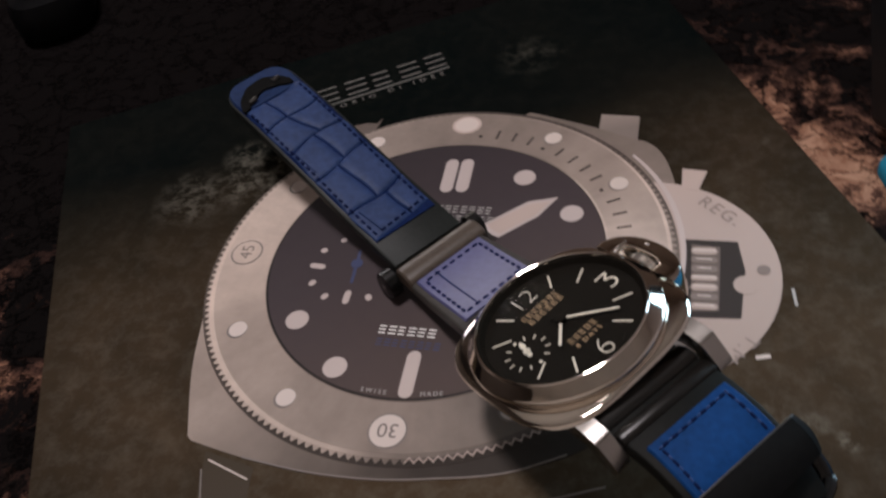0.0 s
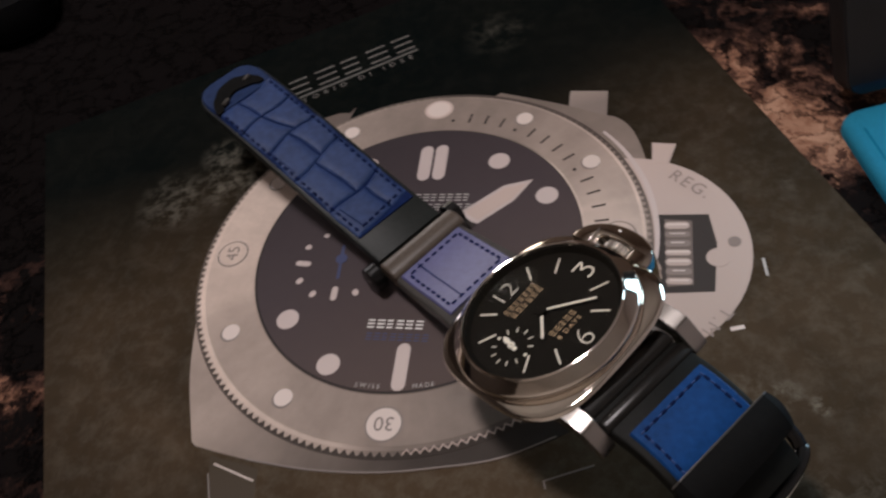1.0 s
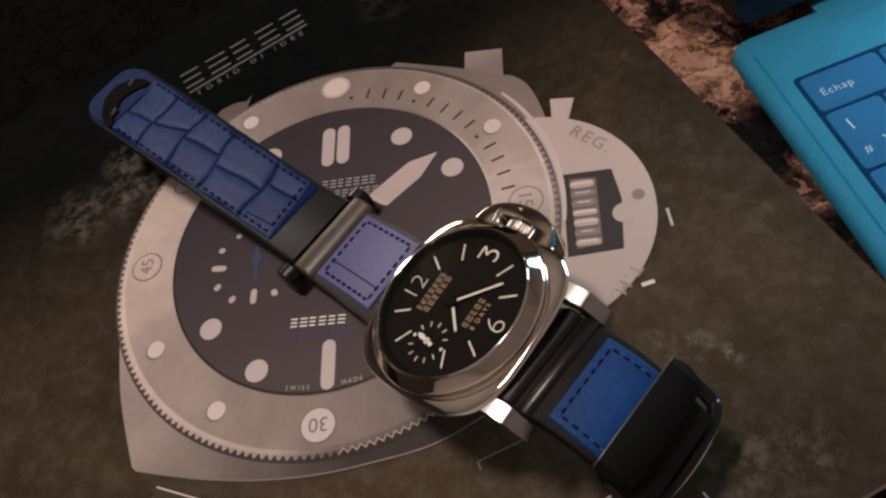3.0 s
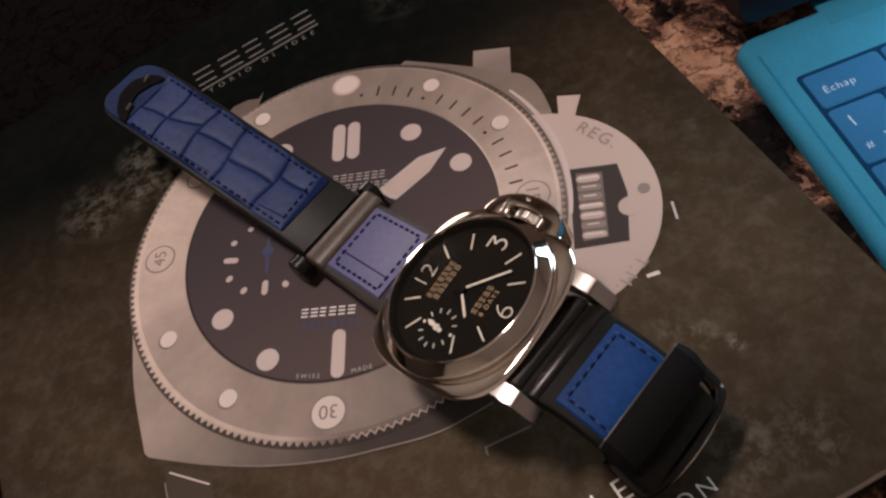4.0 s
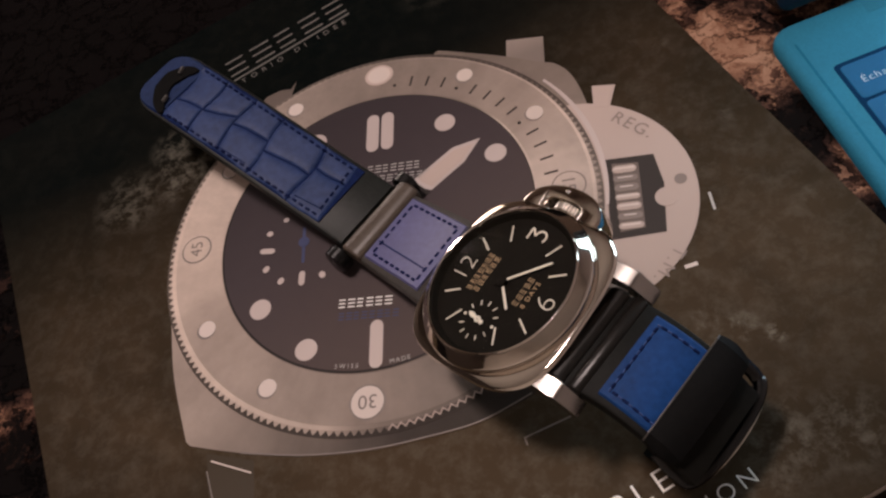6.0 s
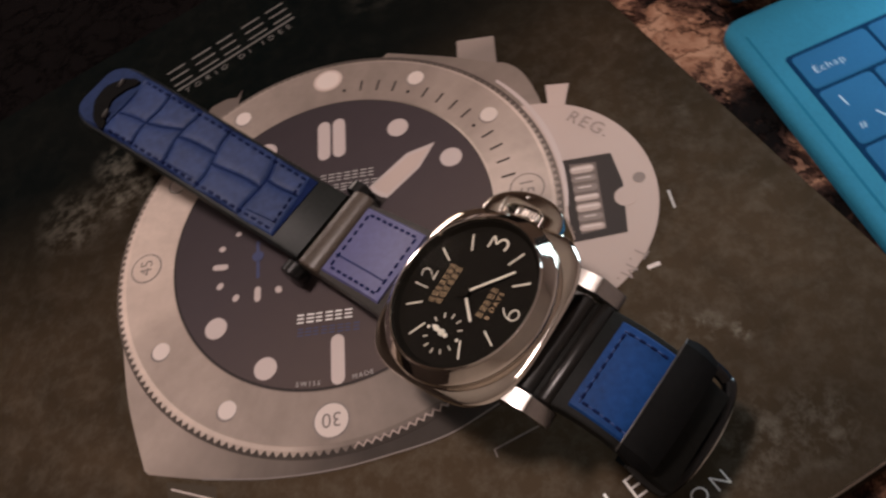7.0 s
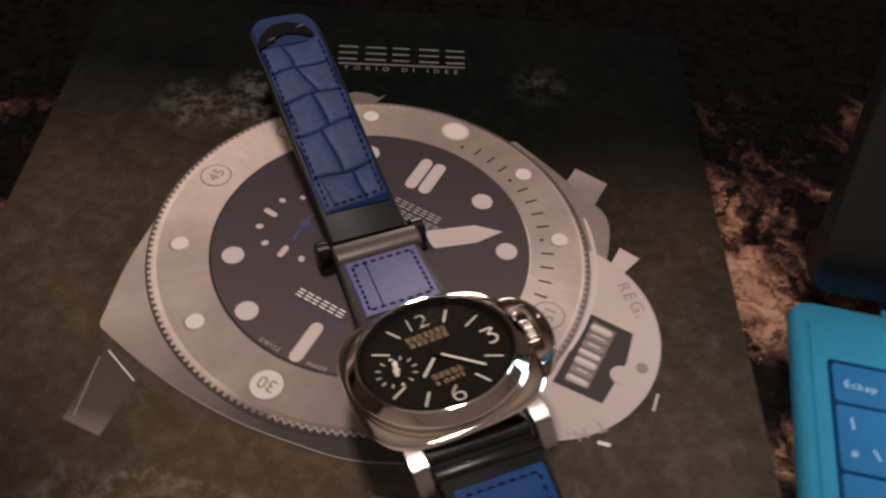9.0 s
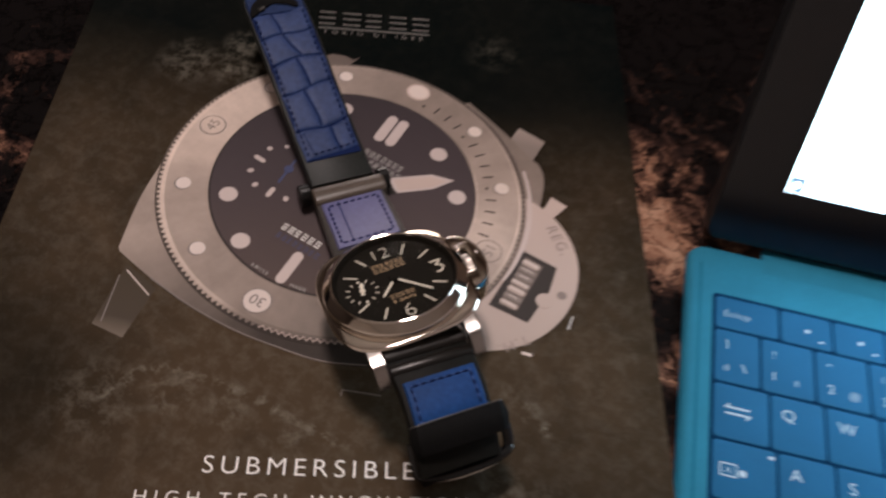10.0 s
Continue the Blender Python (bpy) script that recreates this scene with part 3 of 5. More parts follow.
def lathe(profile, n=96):
    """A body of revolution round z from (radius, height) pairs; a ring when the profile closes on itself."""
    return loft([circle(r, z, n) for r, z in profile], caps=False)


def cushion(half_x, half_y, power, z, n=120):
    out = []
    for i in range(n):
        a = 2 * math.pi * i / n
        c, s = math.cos(a), math.sin(a)
        k = (abs(c) ** power + abs(s) ** power) ** (-1 / power)
        out.append((half_x * k * c, half_y * k * s, z))
    return out


def block(sx, sy, sz, bevel=0.0, segments=2):
    """A box round the origin with rounded edges."""
    bm = bmesh.new()
    bmesh.ops.create_cube(bm, size=1.0, matrix=Matrix.Diagonal((sx, sy, sz, 1)))
    if bevel:
        bmesh.ops.bevel(bm, geom=bm.edges[:], offset=bevel, segments=segments, affect="EDGES", profile=0.5)
    me = bpy.data.meshes.new("block")
    bm.to_mesh(me)
    bm.free()
    if bevel:
        me.polygons.foreach_set("use_smooth", [True] * len(me.polygons))
        me.set_sharp_from_angle(angle=radians(40))
    return me


def rod(a, b, r, n=14):
    """A round bar from a to b."""
    a, b = Vector(a), Vector(b)
    turn = (b - a).to_track_quat("Z", "Y").to_matrix()
    ends = [(0.0, 0.75), (0.12, 1.0), (0.88, 1.0), (1.0, 0.75)]
    return loft([[a + (b - a) * k + turn @ Vector((r * f * math.cos(2 * math.pi * i / n), r * f * math.sin(2 * math.pi * i / n), 0)) for i in range(n)] for k, f in ends])


def lettering(text, height, width=None, extrude=0.0, spacing=1.0, thin=0.0, wide=1.0):
    """A mesh of the built-in font, its left foot at the origin, with capitals of that height, stretched by spacing to a width."""
    def made(gap):
        cu = bpy.data.curves.new("lettering", "FONT")
        cu.body, cu.size, cu.extrude, cu.space_character, cu.resolution_u, cu.offset = text, height / 0.73, extrude, gap, 4, thin
        ob = bpy.data.objects.new("lettering", cu)
        scene.collection.objects.link(ob)
        me = bpy.data.meshes.new_from_object(ob.evaluated_get(bpy.context.evaluated_depsgraph_get()))
        bpy.data.objects.remove(ob)
        for v in me.vertices:
            v.co.x *= wide
        xs = [v.co.x for v in me.vertices]
        return me, min(xs), max(xs)
    me, lo, hi = made(spacing)
    if width and len(text) > 1:
        more, lo2, hi2 = made(spacing + 0.5)
        slope = ((hi2 - lo2) - (hi - lo)) / 0.5
        me, lo, hi = made(max(0.7, spacing + (width - (hi - lo)) / slope))
    for v in me.vertices:
        v.co.x -= lo
    return me


def pieces_of(me):
    """The separate letters of a lettering mesh, each as a mesh of its own, from left to right."""
    bm = bmesh.new()
    bm.from_mesh(me)
    bmesh.ops.remove_doubles(bm, verts=bm.verts[:], dist=1e-7)
    left, out = set(bm.verts), []
    while left:
        stack, found = [left.pop()], []
        while stack:
            v = stack.pop()
            found.append(v)
            for e in v.link_edges:
                w = e.other_vert(v)
                if w in left:
                    left.remove(w)
                    stack.append(w)
        number = {v: i for i, v in enumerate(found)}
        made = bpy.data.meshes.new("letter")
        made.from_pydata([v.co[:] for v in found], [], [[number[v] for v in f.verts] for f in bm.faces if f.verts[0] in number])
        out.append((min(v.co.x for v in found), made))
    bm.free()
    return [m for _, m in sorted(out, key=lambda item: item[0])]


def centred(me):
    xs, ys = [v.co.x for v in me.vertices], [v.co.y for v in me.vertices]
    cx, cy = (min(xs) + max(xs)) / 2, (min(ys) + max(ys)) / 2
    for v in me.vertices:
        v.co.x -= cx
        v.co.y -= cy
    return me


# ---- the room and the table ----


def slab(name, x0, x1, y0, y1, z0, z1, mat, label, category):
    me = block(x1 - x0, y1 - y0, z1 - z0)
    ob = part(name, me, mat, None, "", Matrix.Translation(((x0 + x1) / 2, (y0 + y1) / 2, (z0 + z1) / 2)))
    return tagged(ob, label, category, "", "structure")


slab("floor", -2.2, 1.5, -1.5, 2.4, -0.84, -0.74, FLOOR, "dark brown plain floor under the table", "floor")
slab("ceiling", -2.2, 1.5, -1.5, 2.4, 1.76, 1.86, CEILING, "plain pale painted ceiling", "ceiling")
# unseen walls close the room; their tones shape what the steel reflects
slab("wall_north", -2.2, 1.5, 2.3, 2.4, -0.74, 1.76, WALL_DARK, "plain brown painted wall", "wall")
slab("wall_south", -2.2, 1.5, -1.5, -1.4, -0.74, 1.76, WALL, "plain pale painted wall", "wall")
slab("wall_east", 1.4, 1.5, -1.4, 2.3, -0.74, 1.76, WALL_GREY, "plain grey painted wall", "wall")
slab("wall_west", -2.2, -2.1, -1.4, 2.3, -0.74, 1.76, WALL_BLACK, "unseen plain wall, dark for the steel's reflections", "wall")

table = thing("table", "dark brown and tan marble table top, honed", "table", Matrix.Translation((0, 0, -0.74)))
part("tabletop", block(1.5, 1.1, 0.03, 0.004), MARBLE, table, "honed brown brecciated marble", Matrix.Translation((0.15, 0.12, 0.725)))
for lx in (-0.5, 0.8):
    for ly in (-0.33, 0.57):
        part("leg", block(0.06, 0.06, 0.71, 0.006), FLOOR, table, "", Matrix.Translation((lx, ly, 0.355)))

ceiling_lamp = thing("ceiling_lamp", "round brass ceiling lamp with a warm lit diffuser", "lamp", Matrix.Translation((LAMP_AT[0], LAMP_AT[1], 1.76)))
part("canopy", lathe([(0.16, -0.09), (0.18, -0.09), (0.18, 0.0), (0.001, 0.0)], 48), BRASS, ceiling_lamp)
part("diffuser", loft([circle(0.16, LAMP_AT[2] - 1.76, 48), circle(0.16, LAMP_AT[2] - 1.752, 48)]), BULB, ceiling_lamp)

wall_lamp = thing("wall_lamp", "round brass wall lamp with a lit diffuser", "lamp", Matrix.Translation(WALL_LAMP_AT) @ pose(0, 0, 0, 90, 0, 0))
part("backplate", lathe([(0.41, 0.05), (0.44, 0.05), (0.44, -0.03), (0.001, -0.03)], 48), BRASS, wall_lamp)
part("diffuser", loft([circle(0.41, 0.02, 48), circle(0.41, 0.03, 48)]), BULB, wall_lamp)

# ---- the magazine: pages, cover, and the photograph printed on it ----
magazine = thing("magazine", "dark glossy magazine with a large printed diver watch on its cover", "magazine")


def sheet(inset, low, high):
    l, r, f, h = PAGE_LEFT + inset, PAGE_RIGHT - inset, PAGE_FOOT + inset, PAGE_HEAD - inset
    return prism([tuple(c * U for c in page(*p)) for p in ((l, f), (r, f), (r, h), (l, h))], low, high)


for k in range(12):
    part("page", sheet(0.04 + 0.03 * random.random(), 0.0006 + k * 0.00074, 0.0006 + k * 0.00074 + 0.00066), PAPER, magazine)
part("back_cover", sheet(0.0, 0.0, 0.0005), COVER_PRINT, magazine)
front_cover = part("front_cover", sheet(0.0, 0.0095, COVER), COVER_PRINT, magazine, "dark brown smoky cover photograph")


def ink(name, outline, layer, mat, label=""):
    """One flat printed shape; outline in plan units."""
    return part(name, prism([(x * U, y * U) for x, y in outline], COVER - 0.0001, COVER + layer * 0.00006), mat, front_cover, label)


def disc(x, y, r, n=40, squash=1.0, turn=0.0):
    a = radians(turn)
    pts = [(r * math.cos(2 * math.pi * i / n), squash * r * math.sin(2 * math.pi * i / n)) for i in range(n)]
    return [(x + px * math.cos(a) - py * math.sin(a), y + px * math.sin(a) + py * math.cos(a)) for px, py in pts]


def bar(x, y, length, width, turn, ends=5):
    """A bar with round ends, its length along the turn (degrees from +x)."""
    a, out = radians(turn), []
    r, h = width / 2, length / 2 - width / 2
    for side, start in ((1, -90), (-1, 90)):
        for i in range(ends + 1):
            b = radians(start + 180 * i / ends)
            out.append((side * h + r * math.cos(b), r * math.sin(b)))
    return [(x + px * math.cos(a) - py * math.sin(a), y + px * math.sin(a) + py * math.cos(a)) for px, py in out]


def strip(x, y, length, width, turn):
    a = radians(turn)
    c, s = math.cos(a), math.sin(a)
    return [(x + px * c - py * s, y + px * s + py * c) for px, py in ((-length / 2, -width / 2), (length / 2, -width / 2), (length / 2, width / 2), (-length / 2, width / 2))]


def polar(r, clock):
    """A place at a radius and a clockwise angle from the printed twelve."""
    return r * math.sin(radians(clock)), r * math.cos(radians(clock))


def printed_text(text, x, y, height, turn, mat, width=None, layer=8, spacing=1.0, middle=False, wide=1.0):
    me = lettering(text, height * U, width * U if width else None, 0.00001, spacing, -0.014 * height * U if mat is WHITE_INK else 0.0, wide)
    if middle:
        centred(me)
    for letter in pieces_of(me):
        part("printed_letter", letter, mat, front_cover, "", Matrix.Translation(Vector((x * U, y * U, COVER + layer * 0.00006))) @ pose(0, 0, 0, 0, 0, turn))


def three_bars(x, y, w, h, t, k, z):
    """Vertices and faces of three short level bars, one over the other; k varies their length a little."""
    w *= (1.0, 1.10, 0.90, 1.05)[k % 4]
    verts, faces = [], []
    for by in (0, 0.5 * (h - t), h - t):
        n = len(verts)
        verts += [(x, y + by, z), (x + w, y + by, z), (x + w, y + by + t, z), (x, y + by + t, z)]
        faces.append((n, n + 1, n + 2, n + 3))
    return verts, faces


def letter_blocks(x, y, height, width, turn, count, mat, layer=8, stroke=0.16):
    """Short plain bars in place of lettering that is not spelt out."""
    pitch = width / count
    for k in range(count):
        verts, faces = three_bars(k * pitch * U, 0, pitch * 0.70 * U, height * U, stroke * height * U, k, 0)
        part("printed_letter", mesh_of("blocks", verts, faces), mat, front_cover, "", Matrix.Translation((x * U, y * U, COVER + layer * 0.00006)) @ pose(0, 0, 0, 0, 0, turn))


def eased(points, steps=6):
    """A smooth line through points."""
    out = []
    for k in range(len(points) - 1):
        p0, p1, p2, p3 = (Vector(points[min(max(k + j, 0), len(points) - 1)]) for j in (-1, 0, 1, 2))
        for i in range(steps):
            u = i / steps
            q = 0.5 * (2 * p1 + (p2 - p0) * u + (2 * p0 - 5 * p1 + 4 * p2 - p3) * u**2 + (3 * p1 - p0 - 3 * p2 + p3) * u**3)
            out.append((q.x, q.y))
    return out + [points[-1]]


# the printed case, its lugs and the crown's guard
ink("printed_lug", [(-3.3, 4.0), (-3.02, 4.40), (-2.64, 4.53), (-2.36, 4.50), (-2.24, 4.72), (-2.34, 4.22), (-2.6, 3.9)], 1, LUG_FAR_PRINT)
ink("printed_lug", [(3.15, 3.7), (4.05, 3.4), (4.08, 4.48), (3.20, 4.60)], 1, LUG_TOP_PRINT)
ink("printed_lug", [(-3.35, -4.95), (-2.3, -5.2), (-2.13, -6.7), (-2.97, -6.74)], 1, LUG_PRINT)
ink("printed_line", strip(-2.78, -5.28, 0.95, 0.03, -20), 2, LUME_PRINT)
ink("printed_line", strip(-3.06, -5.95, 1.35, 0.025, -70), 2, GREY_PRINT)
ink("printed_line", strip(3.445, -5.20, 0.90, 0.03, 19.4), 2, GREY_PRINT)
ink("printed_line", strip(3.03, -5.42, 0.16, 0.03, 105), 2, GREY_PRINT)
side_line = eased([(-4.9, -0.6), (-4.66, -1.8), (-4.36, -3.19), (-3.84, -4.66)])
foot_line = eased([(-3.74, -4.75), (-2.6, -5.02), (-1.3, -5.21), (0, -5.25), (1.1, -5.14), (2.2, -4.95), (3.6, -4.3), (4.6, -3.0)])
head_line = eased([(5.03, 0.0), (5.0, 1.2), (4.86, 2.3), (4.62, 3.1), (4.3, 3.52), (3.9, 3.70), (2.92, 4.18), (1.5, 4.75)])
ink("printed_case", side_line + foot_line + head_line, 2, CASE_PRINT, "printed grey cushion case")
guard = []
for i in range(33):
    a = radians(96 - 192 * i / 32)
    guard.append((4.35 + 2.5 * math.cos(a) ** 1 if abs(math.cos(a)) > 0 else 4.35, -0.42 + 2.62 * math.sin(a)))
ink("printed_guard", [(4.3, 2.2)] + guard + [(4.3, -3.05)], 3, GUARD_PRINT, "printed pale crown guard")
ink("printed_tab", [(5.02, 2.0), (5.36, 1.92), (5.55, 2.53), (5.04, 2.62)], 4, GUARD_PRINT)
ink("printed_slot", [(5.1, 0.50), (6.09, 0.44), (6.20, -0.33), (6.08, -1.5), (5.0, -1.5)], 4, DARK_PRINT)
ink("printed_notch", disc(6.2, -0.68, 0.23), 5, GUARD_PRINT)
ink("printed_crown", [(5.22, 0.36), (5.76, 0.29), (5.70, -1.33), (5.20, -1.35)], 5, CROWN_PRINT)
for k in range(7):
    y = 0.18 - 0.235 * k
    tall = (0.185, 0.15, 0.175, 0.14, 0.18, 0.16, 0.15)[k]
    ink("printed_ridge", bar(5.46 - 0.004 * k, y, 0.50, tall, -3, 4), 6, GREY_PRINT if k in (1, 2, 5) else GUARD_PRINT)
    ink("printed_glint", strip(5.46 - 0.004 * k, y + 0.02, (0.42, 0.30, 0.26, 0.44, 0.40, 0.24, 0.36)[k], (0.05, 0.025, 0.03, 0.05, 0.045, 0.025, 0.04)[k], -3), 7, LUME_PRINT)
ink("printed_hole", disc(6.53, -0.30, 0.125), 5, GREY_PRINT)
printed_text("REG.", 5.34, 1.52, 0.31, -43, EMBOSS_PRINT, 0.95, 6)
printed_text("T.M.", 6.20, -1.86, 0.27, -130, EMBOSS_PRINT, 0.80, 6)
ink("printed_dash", strip(6.41, -2.33, 0.25, 0.08, 12), 3, LUME_PRINT)
ink("printed_dash", strip(7.03, -0.95, 0.42, 0.05, -85), 3, GREY_INK)

# the printed bezel: a toothed rim, a ring, its marks
TEETH = 180


def toothed(r, clock):
    """A place on the rim, which the photograph shows from a little above."""
    x, y = polar(r - 0.03, clock)
    return x + 0.01, y * 0.982 - 0.09


teeth = []
for i in range(TEETH):
    for r, k in ((4.87, 0.0), (4.97, 0.38), (4.985, 0.5), (4.97, 0.62)):
        teeth.append(toothed(r, (i + k) * 360 / TEETH))
ink("printed_rim_shade", disc(0.01, -0.09, 4.99, 180, 0.985), 4, RIM_PRINT)
ink("printed_rim", teeth, 5, TOOTH_PRINT)
ink("printed_rim_edge", disc(0.0, -0.06, 4.86, 180, 0.985), 6, RIM_BAND)
ink("printed_bezel", disc(0.01, -0.03, 4.77, 180, 0.99), 7, STEEL_PRINT, "printed satin steel bezel")
# the lit edge of the teeth, a thin zigzag where the photograph falls dark
first, last = round(112 / 360 * TEETH), round(176 / 360 * TEETH)
edge = [toothed(r, (i + k) * 360 / TEETH) for i in range(first, last) for r, k in ((4.885, 0.0), (4.98, 0.5))]
back = [toothed(r, (i + k) * 360 / TEETH) for i in range(first, last) for r, k in ((4.845, 0.0), (4.94, 0.5))]
ink("printed_zigzag", edge + back[::-1], 8, GUARD_PRINT)
# the case's lit flank beside the crown
flank = [polar(5.14 - 0.0008 * (k - 14) ** 2 * 0.3, 52 + 1.6 * k) for k in range(29)] + [polar(5.03, 52 + 1.6 * k) for k in reversed(range(29))]
ink("printed_glint", [(x, y - 0.03) for x, y in flank], 5, LUME_DIM)
# the case's lit lower edge
rim = eased([(-2.6, -5.02), (-1.3, -5.21), (0.0, -5.25), (1.1, -5.14), (2.2, -4.95), (3.2, -4.52)])
ink("printed_line", [(x, y - 0.015) for x, y in rim] + [(x, y + 0.015) for x, y in reversed(rim)], 4, GREY_PRINT)
ink("printed_rehaut", disc(0, -0.05, 3.63, 140), 8, REHAUT_PRINT)
ink("printed_rehaut", disc(-0.01, -0.06, 3.60, 140), 9, DARK_PRINT)
ink("printed_dial", disc(0.0, -0.05, 3.565, 140), 10, DIAL_PRINT, "printed dark dial")
x, y = polar(4.3, 0)
ink("printed_pearl", disc(x, y, 0.36, squash=0.9), 8, GUARD_PRINT)
ink("printed_pearl", disc(x, y, 0.29, squash=0.9), 9, LUME_PRINT)
for minute in (5, 10, 20, 25, 35, 40, 50, 55):
    x, y = polar(4.3, minute * 6)
    ink("printed_dot", disc(x - 0.02, y - 0.02, 0.215), 8, GREY_PRINT)
    ink("printed_dot", disc(x, y, 0.195), 9, LUME_PRINT)
for minute, face in ((15, STEEL_PRINT), (30, LUME_PRINT), (45, STEEL_PRINT)):
    x, y = polar(4.3, minute * 6)
    ink("printed_disc", disc(x, y, 0.37), 8, GREY_PRINT)
    ink("printed_disc", disc(x, y, 0.335), 9, face)
    printed_text(str(minute), x, y, 0.30, -minute * 6, GREY_PRINT, None, 10, 1.0, True)
for minute in (2, 3, 4, 6, 7, 8, 9, 11, 12, 13, 14):
    x, y = polar(3.98, minute * 6)
    ink("printed_tick", strip(x, y, 0.30, 0.05, 90 - minute * 6), 8, DARK_PRINT)
for minute in (1, 5, 10):
    x, y = polar(3.88, minute * 6)
    ink("printed_tick", disc(x, y, 0.045, 12), 8, DARK_PRINT)

# the printed dial's marks, hand and small seconds
ink("printed_bar", bar(-0.10, 2.46, 1.12, 0.30, 90), 11, LUME_DIM)
ink("printed_bar", bar(0.26, 2.46, 1.12, 0.30, 90), 11, LUME_DIM)
ink("printed_bar", bar(0.15, -3.07, 1.08, 0.28, 90), 11, LUME_DIM)
for x, y in ((1.65, 2.36), (2.79, 1.21), (-2.50, -1.87), (-1.365, -2.99), (2.5, -1.87), (-1.5, 2.5)):
    ink("printed_dot", disc(x, y, 0.245), 11, LUME_DIM)
ink("printed_hand", [(0.62, 0.52), (0.76, 0.38), (1.02, 0.64), (1.32, 0.50), (2.08, 1.12), (2.46, 1.71), (1.82, 1.58), (0.90, 0.86), (0.86, 0.72)], 11, LUME_DIM)
ink("printed_hand", [(1.32, 0.60), (2.02, 1.16), (2.30, 1.58), (1.84, 1.49), (1.04, 0.88), (1.10, 0.76)], 12, GUARD_PRINT)
ink("printed_hand", [(1.14, 0.34), (1.30, 0.44), (1.03, 0.70), (0.88, 0.60)], 12, DARK_PRINT)
for x, y, l, w, t in ((-2.47, 0.07, 0.15, 0.14, 0), (-2.1, 0.38, 0.13, 0.12, 0), (-2.49, -0.39, 0.36, 0.14, -8), (-1.6, -1.24, 0.36, 0.14, 90), (-2.47, -0.87, 0.17, 0.14, 50), (-2.09, -1.23, 0.17, 0.14, 60), (-1.13, -1.23, 0.17, 0.14, -60)):
    ink("printed_mark", bar(x, y, l + 0.01, w, t, 4), 11, LUME_DIM)
ink("printed_hand", bar(-1.62, -0.38, 0.95, 0.07, 92), 11, BLUE_INK)
ink("printed_hand", disc(-1.62, -0.30, 0.13), 12, BLUE_INK)
letter_blocks(-0.71, -2.13, 0.20, 1.22, -4, 6, WHITE_INK, 11)
letter_blocks(-0.70, -2.42, 0.17, 1.35, -4, 8, BLUE_INK, 11)
letter_blocks(-0.20, 1.28, 0.20, 1.30, -4, 7, GREY_INK, 11, 0.14)
letter_blocks(0.1, 0.98, 0.18, 1.4, -4, 8, GREY_INK, 11, 0.14)
printed_text("SWISS", -0.72, -3.50, 0.10, -6, GREY_INK, 0.5, 11, 1.3)
printed_text("MADE", 0.45, -3.55, 0.10, 6, GREY_INK, 0.42, 11, 1.3)

# the words on the cover
printed_text("SUBMERSIBLE", 1.40, -8.53, 0.42, 26.7, WHITE_INK, 4.56, 3, wide=1.06)
printed_text("HIGH-TECH", 0.54, -9.74, 0.29, 26.5, WHITE_INK, 3.15, 3, wide=1.08)
printed_text("INNOVATION", 3.83, -8.08, 0.29, 27.5, WHITE_INK, 3.36, 3, wide=1.06)
letter_blocks(-4.12, 5.38, 0.60, 3.72, 26.5, 5, HEAD_INK, 3, 0.085)
ink("printed_line", strip(-2.47, 6.02, 3.5, 0.05, 27.0), 3, HEAD_INK)
printed_text("TORIO DI IDEE", -3.76, 5.06, 0.17, 26.7, HEAD_INK, 3.12, 3)

# ---- the wristwatch ----
HEAD = Matrix(((0.6456, -0.7176, -0.2613), (0.7562, 0.6486, 0.0870), (0.1071, -0.2537, 0.9613)))
HEAD_AT = plan(3.192, -3.403, 2.166)
watch = thing("wristwatch", "steel wristwatch, black dial, black rubber strap with blue leather inlays", "watch", Matrix.Translation(plan(3.2, -3.4, 0)))
TO_HEAD = Matrix.Translation(HEAD_AT - plan(3.2, -3.4, 0)) @ HEAD.to_4x4() @ Matrix.Diagonal((MM, MM, MM, 1))


def head(name, mesh, mat, parent=None, label="", at=None):
    """A part of the watch's head, drawn in millimetres: x to three o'clock, y to twelve, z up from the dial."""
    mesh.transform(TO_HEAD @ at if at is not None else TO_HEAD)
    return part(name, mesh, mat, parent or watch, label)


# a cushion case with a flat top, a crisp lit edge and straight flanks
case = head("case", loft([cushion(h, h, p, z) for h, p, z in ((13.0, 2.4, -11.8), (14.6, 2.5, -11.2), (16.2, 2.7, -9.8), (18.0, 2.95, -7.6), (19.9, 3.2, -5.0), (21.0, 3.32, -3.5), (21.45, 3.35, -2.9), (21.3, 3.33, -2.4), (21.05, 3.3, -2.12), (20.9, 3.28, -2.05), (20.0, 3.1, -1.95), (18.0, 2.4, -1.9))]), STEEL, None, "polished steel cushion case")
bezel = head("bezel", lathe([(17.5, 0.2), (17.5, 1.75), (17.6, 1.95), (17.75, 2.02), (17.9, 1.96), (18.0, 1.76), (18.12, 1.70), (18.24, 1.62), (18.4, 1.50), (20.1, 0.10), (20.24, -0.02), (20.42, -0.22), (20.52, -0.5), (20.55, -0.65), (20.55, -1.3), (20.4, -1.6), (20.2, -1.95), (17.5, -1.95), (17.5, 0.2)]), STEEL, None, "polished steel bezel")
dial = head("dial", loft([circle(17.6, -0.5), circle(17.6, 0.0)]), DIAL_BLACK, None, "matt black dial")
head("flange", lathe([(17.48, 0.05), (16.5, 0.05), (17.3, 1.2), (17.48, 1.2), (17.48, 0.05)]), DIAL_BLACK, dial)
